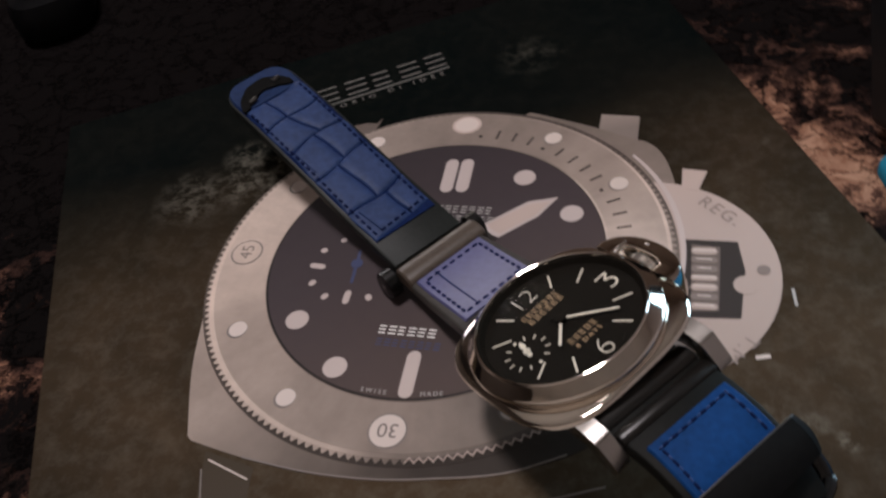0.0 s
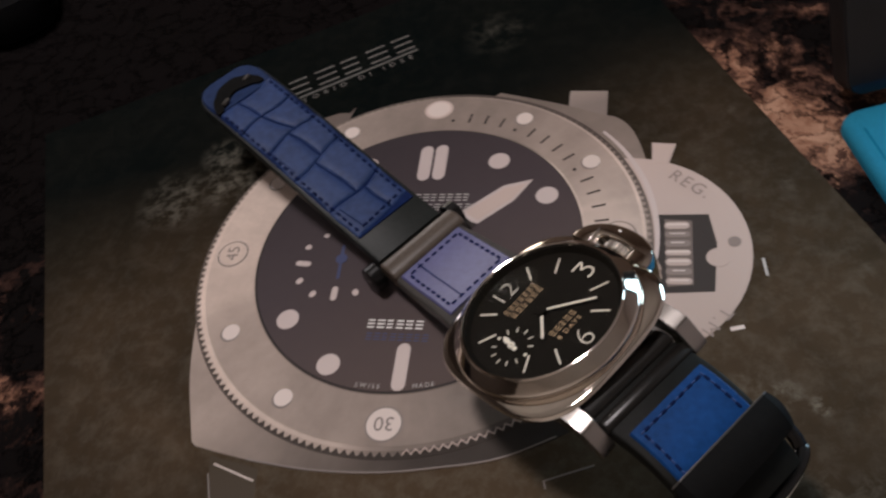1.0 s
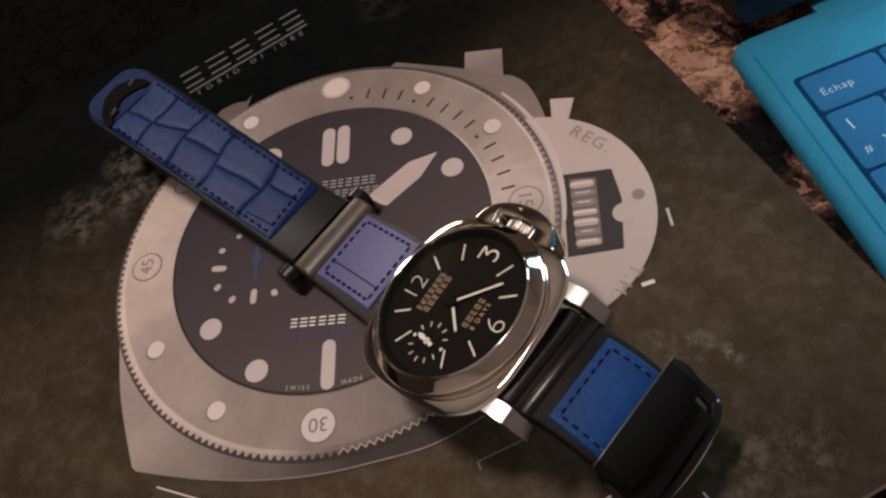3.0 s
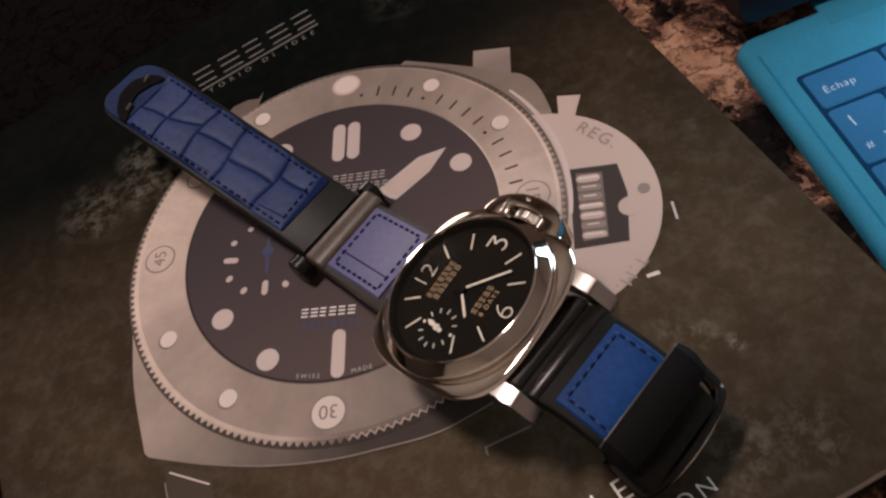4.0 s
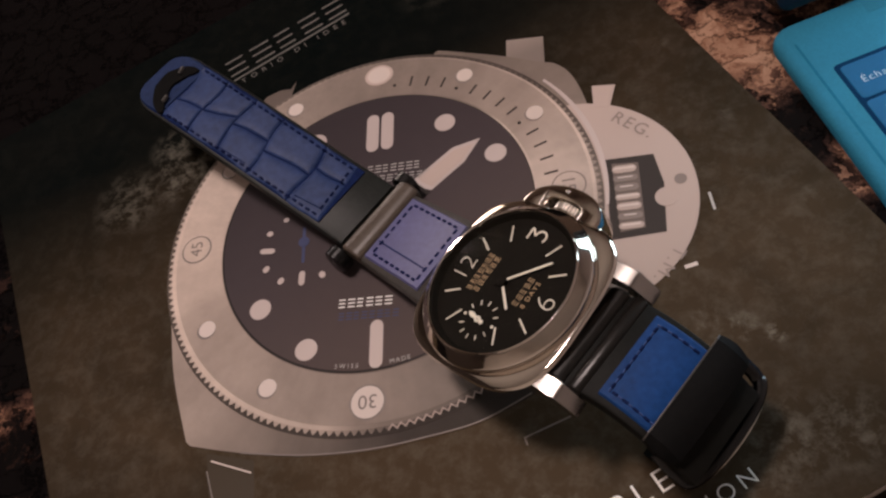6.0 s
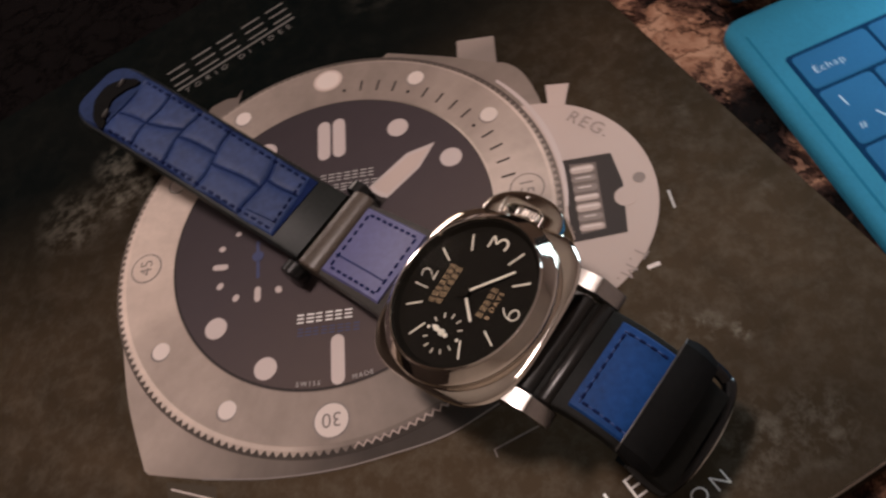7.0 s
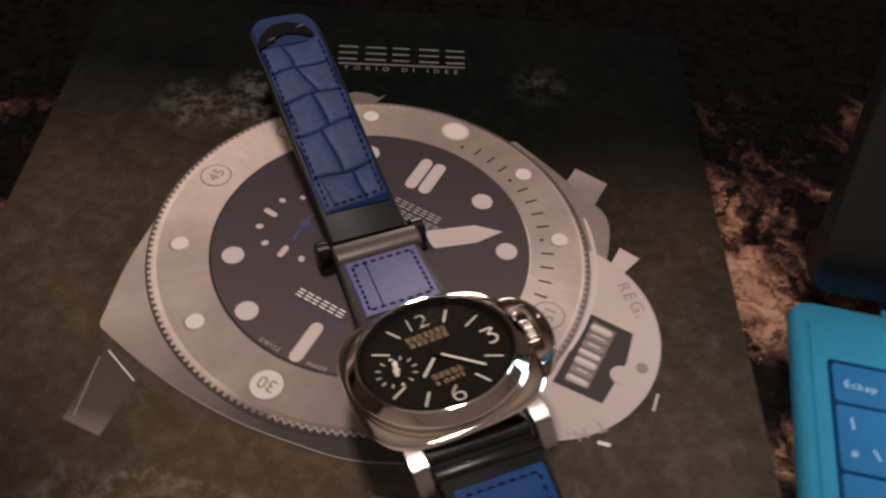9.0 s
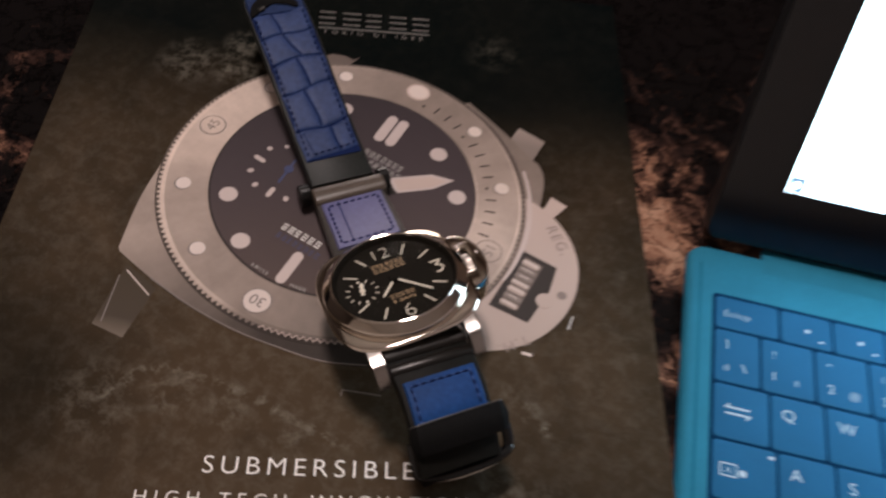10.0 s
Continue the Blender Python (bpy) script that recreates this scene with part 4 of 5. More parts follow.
crystal = head("crystal", loft([circle(r, z) for r, z in ((17.42, 1.3), (17.42, 1.7), (17.1, 1.88))]), GLASS, None, "clear flat crystal")
crystal.visible_shadow = False


def hour_mark(k, inner=10.75, outer=14.85, width=0.38):
    a = radians(90 - 30 * k)
    mid, n = (inner + outer) / 2, outer - inner
    return head("hour_mark", block(n, width, 0.12), LUME, dial, "", pose(mid * math.cos(a), mid * math.sin(a), 0.08, 0, 0, 90 - 30 * k))


for k in (1, 2, 4, 5, 7, 8, 10, 11):
    hour_mark(k)


def dial_text(text, x, y, height, mat, width=None):
    for letter in pieces_of(centred(lettering(text, height, width, 0.03, 1.0, -0.19 if text.isdigit() else -0.02))):
        head("numeral" if text.isdigit() else "dial_letter", letter, mat, dial, "", Matrix.Translation((x, y, 0.08)))


dial_text("12", 0.0, 12.2, 4.7, LUME)


def stroke(points, width):
    """A flat line of even width along points."""
    left, right = [], []
    for k, p in enumerate(points):
        a, b = Vector(points[max(k - 1, 0)]), Vector(points[min(k + 1, len(points) - 1)])
        d = (b - a).normalized()
        left.append((p[0] - d.y * width / 2, p[1] + d.x * width / 2))
        right.append((p[0] + d.y * width / 2, p[1] - d.x * width / 2))
    return loft([[(*a, 0.12), (*b, 0.12), (*b, 0.03), (*a, 0.03)] for a, b in zip(left, right)], smooth=False)


three = [(-1.45, 2.2), (1.1, 2.2), (1.35, 2.1), (1.3, 1.85), (-0.15, 0.55), (-0.05, 0.42)] + [(-0.05 + 1.45 * math.sin(radians(8 + 14 * k)), -1.0 + 1.42 * math.cos(radians(8 + 14 * k))) for k in range(1, 16)]
head("numeral", stroke(three, 0.46), LUME, dial, "", Matrix.Translation((12.8, -0.1, 0.0)))
dial_text("6", 0, -12.5, 5.3, LUME)
dial_text("8 DAYS", 0.1, -8.05, 1.2, GILT, 6.4)


def dial_blocks(x, y, height, width, count):
    """A line of short plain bars on the dial in place of lettering that is not spelt out."""
    pitch = width / count
    for k in range(count):
        me = mesh_of("blocks", *three_bars(x - width / 2 + k * pitch, y, pitch * 0.70, height, 0.125 * height, k, 0.1))
        head("dial_letter", me, GILT, dial)


dial_blocks(0.5, 6.75, 1.4, 10.0, 7)
dial_blocks(0.5, 4.75, 1.4, 9.4, 6)
dial_blocks(0.4, -6.7, 1.4, 7.4, 5)

# small seconds at nine
SX, SY = -9.6, -0.3
for k in range(12):
    a = radians(30 * k)
    if k in (3, 9):  # twelve and six
        head("seconds_mark", loft([circle(0.38, 0.05, 12, SX + 4.2 * math.cos(a), SY + 4.2 * math.sin(a)), circle(0.38, 0.14, 12, SX + 4.2 * math.cos(a), SY + 4.2 * math.sin(a))]), LUME, dial)
    else:
        head("seconds_mark", block(1.15, 0.26, 0.1), LUME, dial, "", pose(SX + 4.2 * math.cos(a), SY + 4.2 * math.sin(a), 0.08, 0, 0, 30 * k))
seconds = [(0.0, 0.0), (0.35, 0.9), (0.62, 1.7), (0.50, 2.5), (0.0, 3.3), (-0.50, 2.5), (-0.62, 1.7), (-0.35, 0.9)]
head("seconds_hand", prism(seconds, 0.0, 0.15), LUME, None, "cream small seconds hand", pose(SX, SY, 0.45, 0, 0, -11))
head("seconds_hub", lathe([(0.25, 0.3), (0.75, 0.3), (0.75, 0.7), (0.25, 0.7), (0.25, 0.3)], 20), LUME, None, "", Matrix.Translation((SX, SY, 0)))
head("seconds_tail", prism([(-0.3, -0.6), (0.3, -0.6), (0.55, -1.5), (0.0, -1.9), (-0.55, -1.5)], 0.0, 0.15), LUME, None, "", pose(SX, SY, 0.45, 0, 0, -11))


def watch_hand(name, clock, tip, width, z, start=1.3):
    a = -clock
    inner = head(name, prism([(-width / 2, -2.0), (width / 2, -2.0), (width / 2, start), (-width / 2, start)], 0, 0.2), DIAL_BLACK, None, "", pose(0, 0, z, 0, 0, a))
    head("lume_strip", prism([(-width / 2, start), (width / 2, start), (width / 2, tip - 0.3), (0, tip), (-width / 2, tip - 0.3)], 0, 0.22), LUME, inner, "cream", pose(0, 0, z, 0, 0, a))


watch_hand("hour_hand", 223, 7.4, 0.58, 0.45)
watch_hand("minute_hand", 136.5, 12.1, 0.52, 0.75)
head("hand_hub", loft([circle(1.1, 0.3, 24), circle(1.1, 1.0, 24), circle(0.8, 1.1, 24)]), DIAL_BLACK)

# the crown under its half-moon guard at three: a flat bridge with a window for the crown
def half_moon(reach, half, power, inset=0.0, n=28):
    out = []
    for i in range(n + 1):
        a = radians(-90 + 180 * i / n)
        out.append((20.0 + (reach - inset) * max(0.0, math.cos(a)) ** power, (half - inset) * math.sin(a)))
    return out


rings = []
for inset, grow, z in ((0.9, 0.0, -8.2), (0.25, 0.0, -7.9), (0.0, 0.0, -7.3), (0.0, 0.0, -1.5), (0.1, 0.06, -1.2), (0.35, 0.2, -1.02), (0.7, 0.4, -0.98)):
    rings.append([(x, y, z) for x, y in half_moon(6.9, 11.2, 0.85, inset)] + [(x, y, z) for x, y in reversed(half_moon(3.4, 5.4, 0.30, -grow))])
head("crown_guard", loft(rings), STEEL, None, "polished steel half-moon crown guard")
knurl = []
for x, r in ((21.1, 3.7), (21.3, 4.0), (23.0, 4.0), (23.2, 3.6)):
    ring = []
    for i in range(34 * 4):
        deep = (0.0, 0.30, 0.36, 0.30)[i % 4]
        a = 2 * math.pi * i / 136
        ring.append((x, (r + 0.45 - 0.2 + deep) * math.cos(a), -5.5 + (r - 0.2 + deep) * math.sin(a)))
    knurl.append(ring)
head("crown", loft(knurl, smooth=False), CROWN_STEEL, None, "bright knurled steel crown")
lever = head("lever", block(4.0, 0.36, 0.5, 0.1), CROWN_STEEL, None, "thin steel locking lever", pose(22.2, 5.9, -0.85, 0, 0, 4))
head("lever_pin", loft([circle(0.5, -1.1, 16, 25.5, 1.0), circle(0.5, -0.85, 16, 25.5, 1.0), circle(0.38, -0.8, 16, 25.5, 1.0)]), BRUSHED, lever)

# four lugs: a flat top, a crisp bend, a steep end; the twelve-o'clock pair bends down sooner
LUG_LOW = ((16.0, -2.75, 4.4, 3.7), (20.5, -3.05, 4.4, 3.7), (23.9, -4.1, 4.4, 3.65), (24.25, -4.3, 4.4, 3.65), (24.5, -4.6, 4.3, 3.65), (26.9, -9.0, 3.4, 3.5), (27.2, -10.2, 2.4, 3.3))
LUG_HIGH = ((15.0, -3.2, 4.2, 3.7), (18.6, -3.6, 4.2, 3.7), (20.4, -4.6, 4.2, 3.65), (20.7, -4.9, 4.2, 3.65), (20.9, -5.3, 4.1, 3.65), (22.2, -9.0, 3.4, 3.5), (22.4, -10.2, 2.4, 3.3))
for sx in (-1, 1):
    for sy, line in ((-1, LUG_LOW), (1, LUG_HIGH)):
        rings = []
        for k, (y, z, thick, wide) in enumerate(line):
            lean = 0.0 if k < 4 else 0.75
            rings.append([(sx * 13.65 + dx * wide / 2, sy * (y - lean * (1 - dz) * thick / 2), z - (1 - dz) * thick / 2) for dx, dz in ((-1, -0.85), (-0.9, -1), (0.9, -1), (1, -0.85), (1, 0.92), (0.93, 1), (-0.93, 1), (-1, 0.92))])
        head("lug", loft(rings), LUG_STEEL, None, "polished steel lug")

# ---- the strap: a band along the watch's twelve-six line, in plan units ----
ALONG, ACROSS = Vector((-0.743, 0.669, 0)), Vector((0.669, 0.743, 0))
UPPER = ((1.45, 1.30, 0.05), (1.9, 1.20, 0.10), (2.5, 0.99, 0.16), (3.2, 0.80, 0.20), (3.95, 0.69, 0.22), (4.4, 0.70, 0.22), (5.2, 0.80, 0.21), (6.3, 1.00, 0.18), (7.3, 1.24, 0.15), (8.6, 1.53, 0.11), (9.6, 1.72, 0.08), (11.1, 1.94, 0.03))
LOWER = ((-1.45, 2.02, 0.03), (-2.0, 2.10, 0.07), (-2.5, 2.12, 0.09), (-3.0, 2.10, 0.07), (-3.5, 2.0, 0.03), (-4.0, 1.72, 0.0), (-4.4, 1.30, 0.0))


def along(table_of, s):
    """Height and side shift of the band at s, smoothly between the rows."""
    rows = sorted(table_of)
    s = min(max(s, rows[0][0]), rows[-1][0])
    for k in range(len(rows) - 1):
        if s <= rows[k + 1][0]:
            break
    p0, p1, p2, p3 = rows[max(k - 1, 0)], rows[k], rows[k + 1], rows[min(k + 2, len(rows) - 1)]
    u = (s - p1[0]) / (p2[0] - p1[0])
    out = []
    for c in (1, 2):
        m1 = (p2[c] - p0[c]) / (p2[0] - p0[0]) * (p2[0] - p1[0])
        m2 = (p3[c] - p1[c]) / (p3[0] - p1[0]) * (p2[0] - p1[0])
        out.append((2 * u**3 - 3 * u**2 + 1) * p1[c] + (u**3 - 2 * u**2 + u) * m1 + (3 * u**2 - 2 * u**3) * p2[c] + (u**3 - u**2) * m2)
    return out


def band(table_of, s, l, h=0.0):
    """A place on the band's upper face, h over it, relative to the watch's base, in metres."""
    z, shift = along(table_of, s)
    z2, _ = along(table_of, s + 0.02)
    z1, _ = along(table_of, s - 0.02)
    slope = (z2 - z1) / 0.04
    nz = 1 / math.hypot(1, slope)
    ground = Vector((3.186, -3.408, 0)) + ALONG * (s - h * slope * nz) + ACROSS * (l + shift)
    lean = 0.07 * l * max(0.0, min(1.0, (4.4 - s) / 1.2)) if s > 0 else 0.0  # the link leans with the head
    return plan(ground.x, ground.y, z + h * nz + lean) - plan(3.2, -3.4, 0)


def strap_piece(table_of, s0, s1, half0, half1, thick, mat, name, label, steps=40, end_round=0.0, crown_h=0.0):
    """A length of strap with rounded edges."""
    rings = []
    for k in range(steps + 1):
        s = s0 + (s1 - s0) * k / steps
        half = half0 + (half1 - half0) * k / steps
        left = abs(s1 - s)
        if end_round and left < end_round:
            half -= 0.45 * (1 - math.sqrt(max(0.0, 1 - (1 - left / end_round) ** 2)))
        r = 0.07
        ring = [(-half, -thick + r), (-half + r, -thick), (half - r, -thick), (half, -thick + r), (half, -r), (half - r * 0.3, -r * 0.3), (half - r, crown_h), (-half + r, crown_h), (-half + r * 0.3, -r * 0.3), (-half, -r)]
        rings.append([band(table_of, s, l, h) for l, h in ring])
    return part(name, loft(rings), mat, watch, label)


def patch_sheet(table_of, s0, s1, half0, half1, low, high, mat, parent, name, label, end_round=0.0, steps=24):
    rings = []
    for k in range(steps + 1):
        s = s0 + (s1 - s0) * k / steps
        half = half0 + (half1 - half0) * k / steps
        left = abs(s1 - s)
        if end_round and left < end_round:
            half -= 0.4 * (1 - math.sqrt(max(0.0, 1 - (1 - left / end_round) ** 2)))
        r = 0.03
        rings.append([band(table_of, s, l, h) for l, h in ((-half, low), (half, low), (half, high - r), (half - r, high), (-half + r, high), (-half, high - r))])
    return part(name, loft(rings), mat, parent, label)


def pillow(table_of, corners, low, high, mat, parent, name):
    """One scale of the embossed leather: a four-sided pad with rounded rims; corners as (s, l)."""
    steps = (0.0, 0.015, 0.035, 0.08, 0.3, 0.5, 0.7, 0.92, 0.965, 0.985, 1.0)
    n = len(steps) - 1
    verts, faces = [], []
    for u in steps:
        for v in steps:
            s = (1 - u) * ((1 - v) * corners[0][0] + v * corners[3][0]) + u * ((1 - v) * corners[1][0] + v * corners[2][0])
            l = (1 - u) * ((1 - v) * corners[0][1] + v * corners[3][1]) + u * ((1 - v) * corners[1][1] + v * corners[2][1])
            bend = min(1.0, max(0.0, (s - 5.2) / 0.5))
            s, l = s + 0.055 * bend * math.sin(3.6 * l + 1.7 * s), l + 0.03 * bend * math.sin(4.1 * s)
            edge = min(1.0, min(u, 1 - u, v, 1 - v) / 0.08)
            h = low + (high - low) * (1 - (1 - edge) ** 2)
            verts.append(band(table_of, s, l, h))
    for i in range(n):
        for j in range(n):
            a = i * (n + 1) + j
            faces.append((a, a + n + 1, a + n + 2, a + 1))
    return part(name, mesh_of("pillow", verts, faces, True), mat, parent)


STITCH = block(0.120 * U, 0.055 * U, 0.035 * U, 0.012 * U, 1)
FINE_STITCH = block(0.105 * U, 0.046 * U, 0.035 * U, 0.010 * U, 1)
PALE_STITCH = block(0.075 * U, 0.024 * U, 0.040 * U, 0.008 * U, 1)


def stitches(table_of, path, parent, h, gap=0.19, form=STITCH, mat=THREAD, start=0.5):
    """Separate stitches along a path of (s, l) corners."""
    for (s0, l0), (s1, l1) in zip(path, path[1:]):
        n = max(1, round(math.hypot(s1 - s0, l1 - l0) / gap))
        for k in range(n):
            u = (k + start) / n
            s, l = s0 + (s1 - s0) * u, l0 + (l1 - l0) * u
            at = band(table_of, s, l, h)
            d = (band(table_of, s0 + (s1 - s0) * (u + 0.01), l0 + (l1 - l0) * (u + 0.01), h) - at).normalized()
            side = band(table_of, s, l, h + 0.05) - at
            zax = side.normalized()
            yax = zax.cross(d).normalized()
            m = Matrix((d, yax, zax)).transposed().to_4x4()
            part("stitch", form, mat, parent, "", Matrix.Translation(at) @ m)


# twelve-o'clock side: a short piece to the cross bar, a long one beyond it
strap_piece(UPPER, 1.45, 4.25, 0.96, 0.90, 0.30, RUBBER_GREY_SHEEN, "strap_link", "black rubber strap link, its grey sheen in the colour")
ridge = []
for k in range(13):
    a = radians(180 * k / 12)
    ridge.append((3.98 - 0.29 * math.cos(a), 0.14 * math.sin(a)))
rings = []
for l in (-0.92, -0.88, 0.96, 1.0):
    f = 0.8 if l in (-0.92, 1.0) else 1.0
    rings.append([band(UPPER, 3.98 + (s - 3.98) * f, l, h * f - 0.01) for s, h in ridge] + [band(UPPER, 4.26, l, -0.2), band(UPPER, 3.7, l, -0.2)])
part("ridge", loft(rings), RIDGE, watch, "glossy rolled rubber ridge")
bar_a, bar_b = band(UPPER, 4.32, -1.1, -0.34), band(UPPER, 4.32, 1.16, -0.34)
part("cross_bar", rod(bar_a, bar_b, 0.17 * U), BLACK_METAL, watch, "black cross bar with knobs")
for l in (-1.06, 1.12):
    part("knob", rod(band(UPPER, 4.34, l - 0.16, -0.33), band(UPPER, 4.34, l + 0.16, -0.33), 0.30 * U, 20), BLACK_METAL, watch, "round black knob")
link_patch = patch_sheet(UPPER, 1.86, 3.66, 0.79, 0.80, -0.02, 0.045, LEATHER_SATIN_LIT, watch, "inlay", "blue leather inlay with dark stitching")
stitches(UPPER, ((2.02, 0.66), (3.52, 0.66), (3.52, -0.66), (2.02, -0.66), (2.02, 0.66)), link_patch, 0.05)
part("seam", loft([[band(UPPER, s, l, h) for l, h in ((-0.39, 0.03), (-0.36, 0.03), (-0.36, 0.049), (-0.39, 0.049))] for s in (2.0, 2.5, 3.1, 3.6)]), LEATHER_DARK, link_patch)

strap_piece(UPPER, 4.36, 10.95, 0.86, 0.88, 0.26, RUBBER_MID, "strap_tail", "long black rubber strap piece", 70, 0.6)
tail_patch = patch_sheet(UPPER, 5.10, 10.92, 0.76, 0.82, -0.02, 0.03, LEATHER_DARK, watch, "inlay", "blue crocodile-embossed leather inlay with dark stitching", 0.6, 56)
# embossed scales: rows between these lines across the band, split by a wandering line along it
CROSS = ((5.10, 5.30), (6.00, 6.20), (7.22, 7.43), (8.22, 8.36), (9.05, 9.25), (9.88, 10.02))
SPLIT = ((0.24, 0.21), (-0.02, -0.10), (0.13, -0.04), (0.16, -0.12), (-0.14, -0.26))
for k in range(len(CROSS) - 1):
    a, b = CROSS[k], CROSS[k + 1]
    ma, mb = (a[0] + a[1]) / 2, (b[0] + b[1]) / 2
    g = 0.020
    pillow(UPPER, ((a[0] + g, -0.755), (b[0] - g, -0.765), (mb - g, SPLIT[k][1] - g), (ma + g, SPLIT[k][0] - g)), 0.038, 0.066, LEATHER_SCALE, tail_patch, "leather_scale")
    pillow(UPPER, ((ma + g, SPLIT[k][0] + g), (mb - g, SPLIT[k][1] + g), (b[1] - g, 0.76), (a[1] + g, 0.74)), 0.038, 0.066, LEATHER_SCALE, tail_patch, "leather_scale")
# the tab's darker blue stands for shade on the tip
patch_sheet(UPPER, 9.96, 10.93, 0.79, 0.81, 0.0, 0.048, LEATHER_END, tail_patch, "end_tab", "plain blue leather end, the tip's shade in its dark colour", 0.50)
stitches(UPPER, ((5.30, 0.64), (9.95, 0.68)), tail_patch, 0.078)
stitches(UPPER, ((5.20, -0.66), (9.80, -0.72)), tail_patch, 0.078)
stitches(UPPER, ((5.36, 0.55), (5.25, -0.55)), tail_patch, 0.080)
# faint folds, their shade drawn as thin dark strips over the scales
for (s0, l0), (s1, l1) in (((5.30, -0.50), (5.95, -0.57)), ((7.37, -0.62), (8.13, -0.66))):
    part("crease", loft([[band(UPPER, s0 + (s1 - s0) * u, l0 + (l1 - l0) * u + dl, dh) for dl, dh in ((-0.014, 0.070), (0.014, 0.070), (0.008, 0.078), (-0.008, 0.078))] for u in (0.0, 0.25, 0.5, 0.75, 1.0)]), LEATHER_DARK, tail_patch)
slot = []
for k in range(25):
    u = k / 24
    l = -0.80 + 1.42 * u
    c = 9.84 + 0.62 * math.sin(math.pi * (0.06 + 0.80 * u)) ** 0.9
    w = 0.225 * min(1.0, 3.2 * math.sqrt(max(0.01, u * (1 - u)))) * (1.0 + 0.06 * math.cos(19 * u))
    slot.append([band(UPPER, c - w, l, 0.02), band(UPPER, c + w, l, 0.02), band(UPPER, c + w * 0.9, l, 0.10), band(UPPER, c - w * 0.9, l, 0.10)])
tongue = part("tongue_slot", loft(slot), RUBBER, watch, "black bowed fastening slot")
for pin_s, l in ((10.11, -0.44), (10.39, 0.36)):
    part("slot_pin", rod(band(UPPER, pin_s - 0.03, l - 0.1, 0.11), band(UPPER, pin_s + 0.03, l + 0.1, 0.11), 0.05 * U, 10), RUBBER_GREY_SHEEN, tongue)

# six-o'clock side: ribbed rubber at the lugs, the inlay, the keeper and the buckle
lower = strap_piece(LOWER, -1.45, -4.3, 0.95, 0.90, 0.30, RUBBER_LOW, "strap_lower", "black rubber strap piece beside the buckle", 30)
for s, r in ((-1.72, 0.20), (-2.12, 0.13)):
    rings = []
    for l in (-0.94, -0.90, 0.90, 0.94):
        f = 0.75 if abs(l) > 0.92 else 1.0
        rings.append([band(LOWER, s - r * f * math.cos(radians(180 * k / 12)), l, r * 0.6 * f * math.sin(radians(180 * k / 12)) - 0.01) for k in range(13)] + [band(LOWER, s + r * f, l, -0.1), band(LOWER, s - r * f, l, -0.1)])
    part("ridge", loft(rings), RUBBER_RIB, watch, "glossy rubber rib")
lower_patch = patch_sheet(LOWER, -2.49, -3.6, 0.80, 0.80, -0.02, 0.05, LEATHER, watch, "inlay", "bright blue leather inlay with dark stitching")
LOWER_SEAM = ((-3.4, 0.67), (-2.62, 0.66), (-2.62, -0.66), (-3.4, -0.67))
stitches(LOWER, LOWER_SEAM, lower_patch, 0.056, 0.19, FINE_STITCH)
stitches(LOWER, LOWER_SEAM, lower_patch, 0.060, 0.19, PALE_STITCH, THREAD_PALE, 0.97)
# keeper: a broad black loop round the strap
rings = []
for k in range(9):
    s = -3.44 - 0.50 * k / 8
    swell = 0.06 * math.sin(math.pi * k / 8)
    rings.append([band(LOWER, s, l + 0.09, h) for l, h in ((-0.88, -0.40), (0.98, -0.40), (1.05 + swell, -0.28), (1.05 + swell, 0.02), (0.92, 0.14 + swell), (0.4, 0.20 + swell), (-0.4, 0.20 + swell), (-0.92, 0.14 + swell), (-1.0 - swell, 0.02), (-0.96 - swell, -0.28))])
keeper = part("keeper", loft(rings), RUBBER, watch, "broad black rubber keeper")
# a thin grey rod drawn for the highlight along the keeper's front edge
rings = [[band(LOWER, -3.43 + 0.013 * math.cos(2 * math.pi * i / 8), l, h + 0.012 * math.sin(2 * math.pi * i / 8)) for i in range(8)] for l, h in ((-0.95, 0.02), (-0.83, 0.13), (-0.31, 0.19), (0.49, 0.19), (1.01, 0.13), (1.13, 0.02))]
part("lip", loft(rings), RUBBER_GREY_SHEEN, keeper, "grey front lip, the edge's highlight in its colour")


def tail_at(s, l, z):
    g = Vector((3.186, -3.408, 0)) + ALONG * s + ACROSS * l
    return plan(g.x, g.y, z) - plan(3.2, -3.4, 0)


# the strap's folded end under the keeper, which bears the head on the page
fold = []
for s, z, half, r in ((-3.45, 1.6, 0.78, 0.26), (-3.75, 1.2, 0.80, 0.28), (-3.92, 0.75, 0.80, 0.28), (-3.85, 0.36, 0.80, 0.27), (-3.55, 0.10, 0.78, 0.22), (-3.1, 0.07, 0.76, 0.07)):
    fold.append([tail_at(s + ds * r, l * (half - 0.06) + 0.08, max(0.002, z + dz * r * 0.6)) for l, ds, dz in ((-1, -0.8, -0.8), (1, -0.8, -0.8), (1, 0.8, 0.8), (-1, 0.8, 0.8))])
part("strap_fold", loft(fold, smooth=False), RUBBER, watch, "folded black rubber strap end")


def tube(points, rs, rl):
    """A flattened bar along points (s, l, z)."""
    rings = []
    for k, p in enumerate(points):
        a, b = Vector(points[max(k - 1, 0)]), Vector(points[min(k + 1, len(points) - 1)])
        d = (b - a).normalized()
        q = d.to_track_quat("Z", "Y").to_matrix()
        rings.append([tail_at(*(Vector(p) + q @ Vector((rs * math.cos(2 * math.pi * i / 12), rl * math.sin(2 * math.pi * i / 12), 0)))) for i in range(12)])
    return loft(rings)


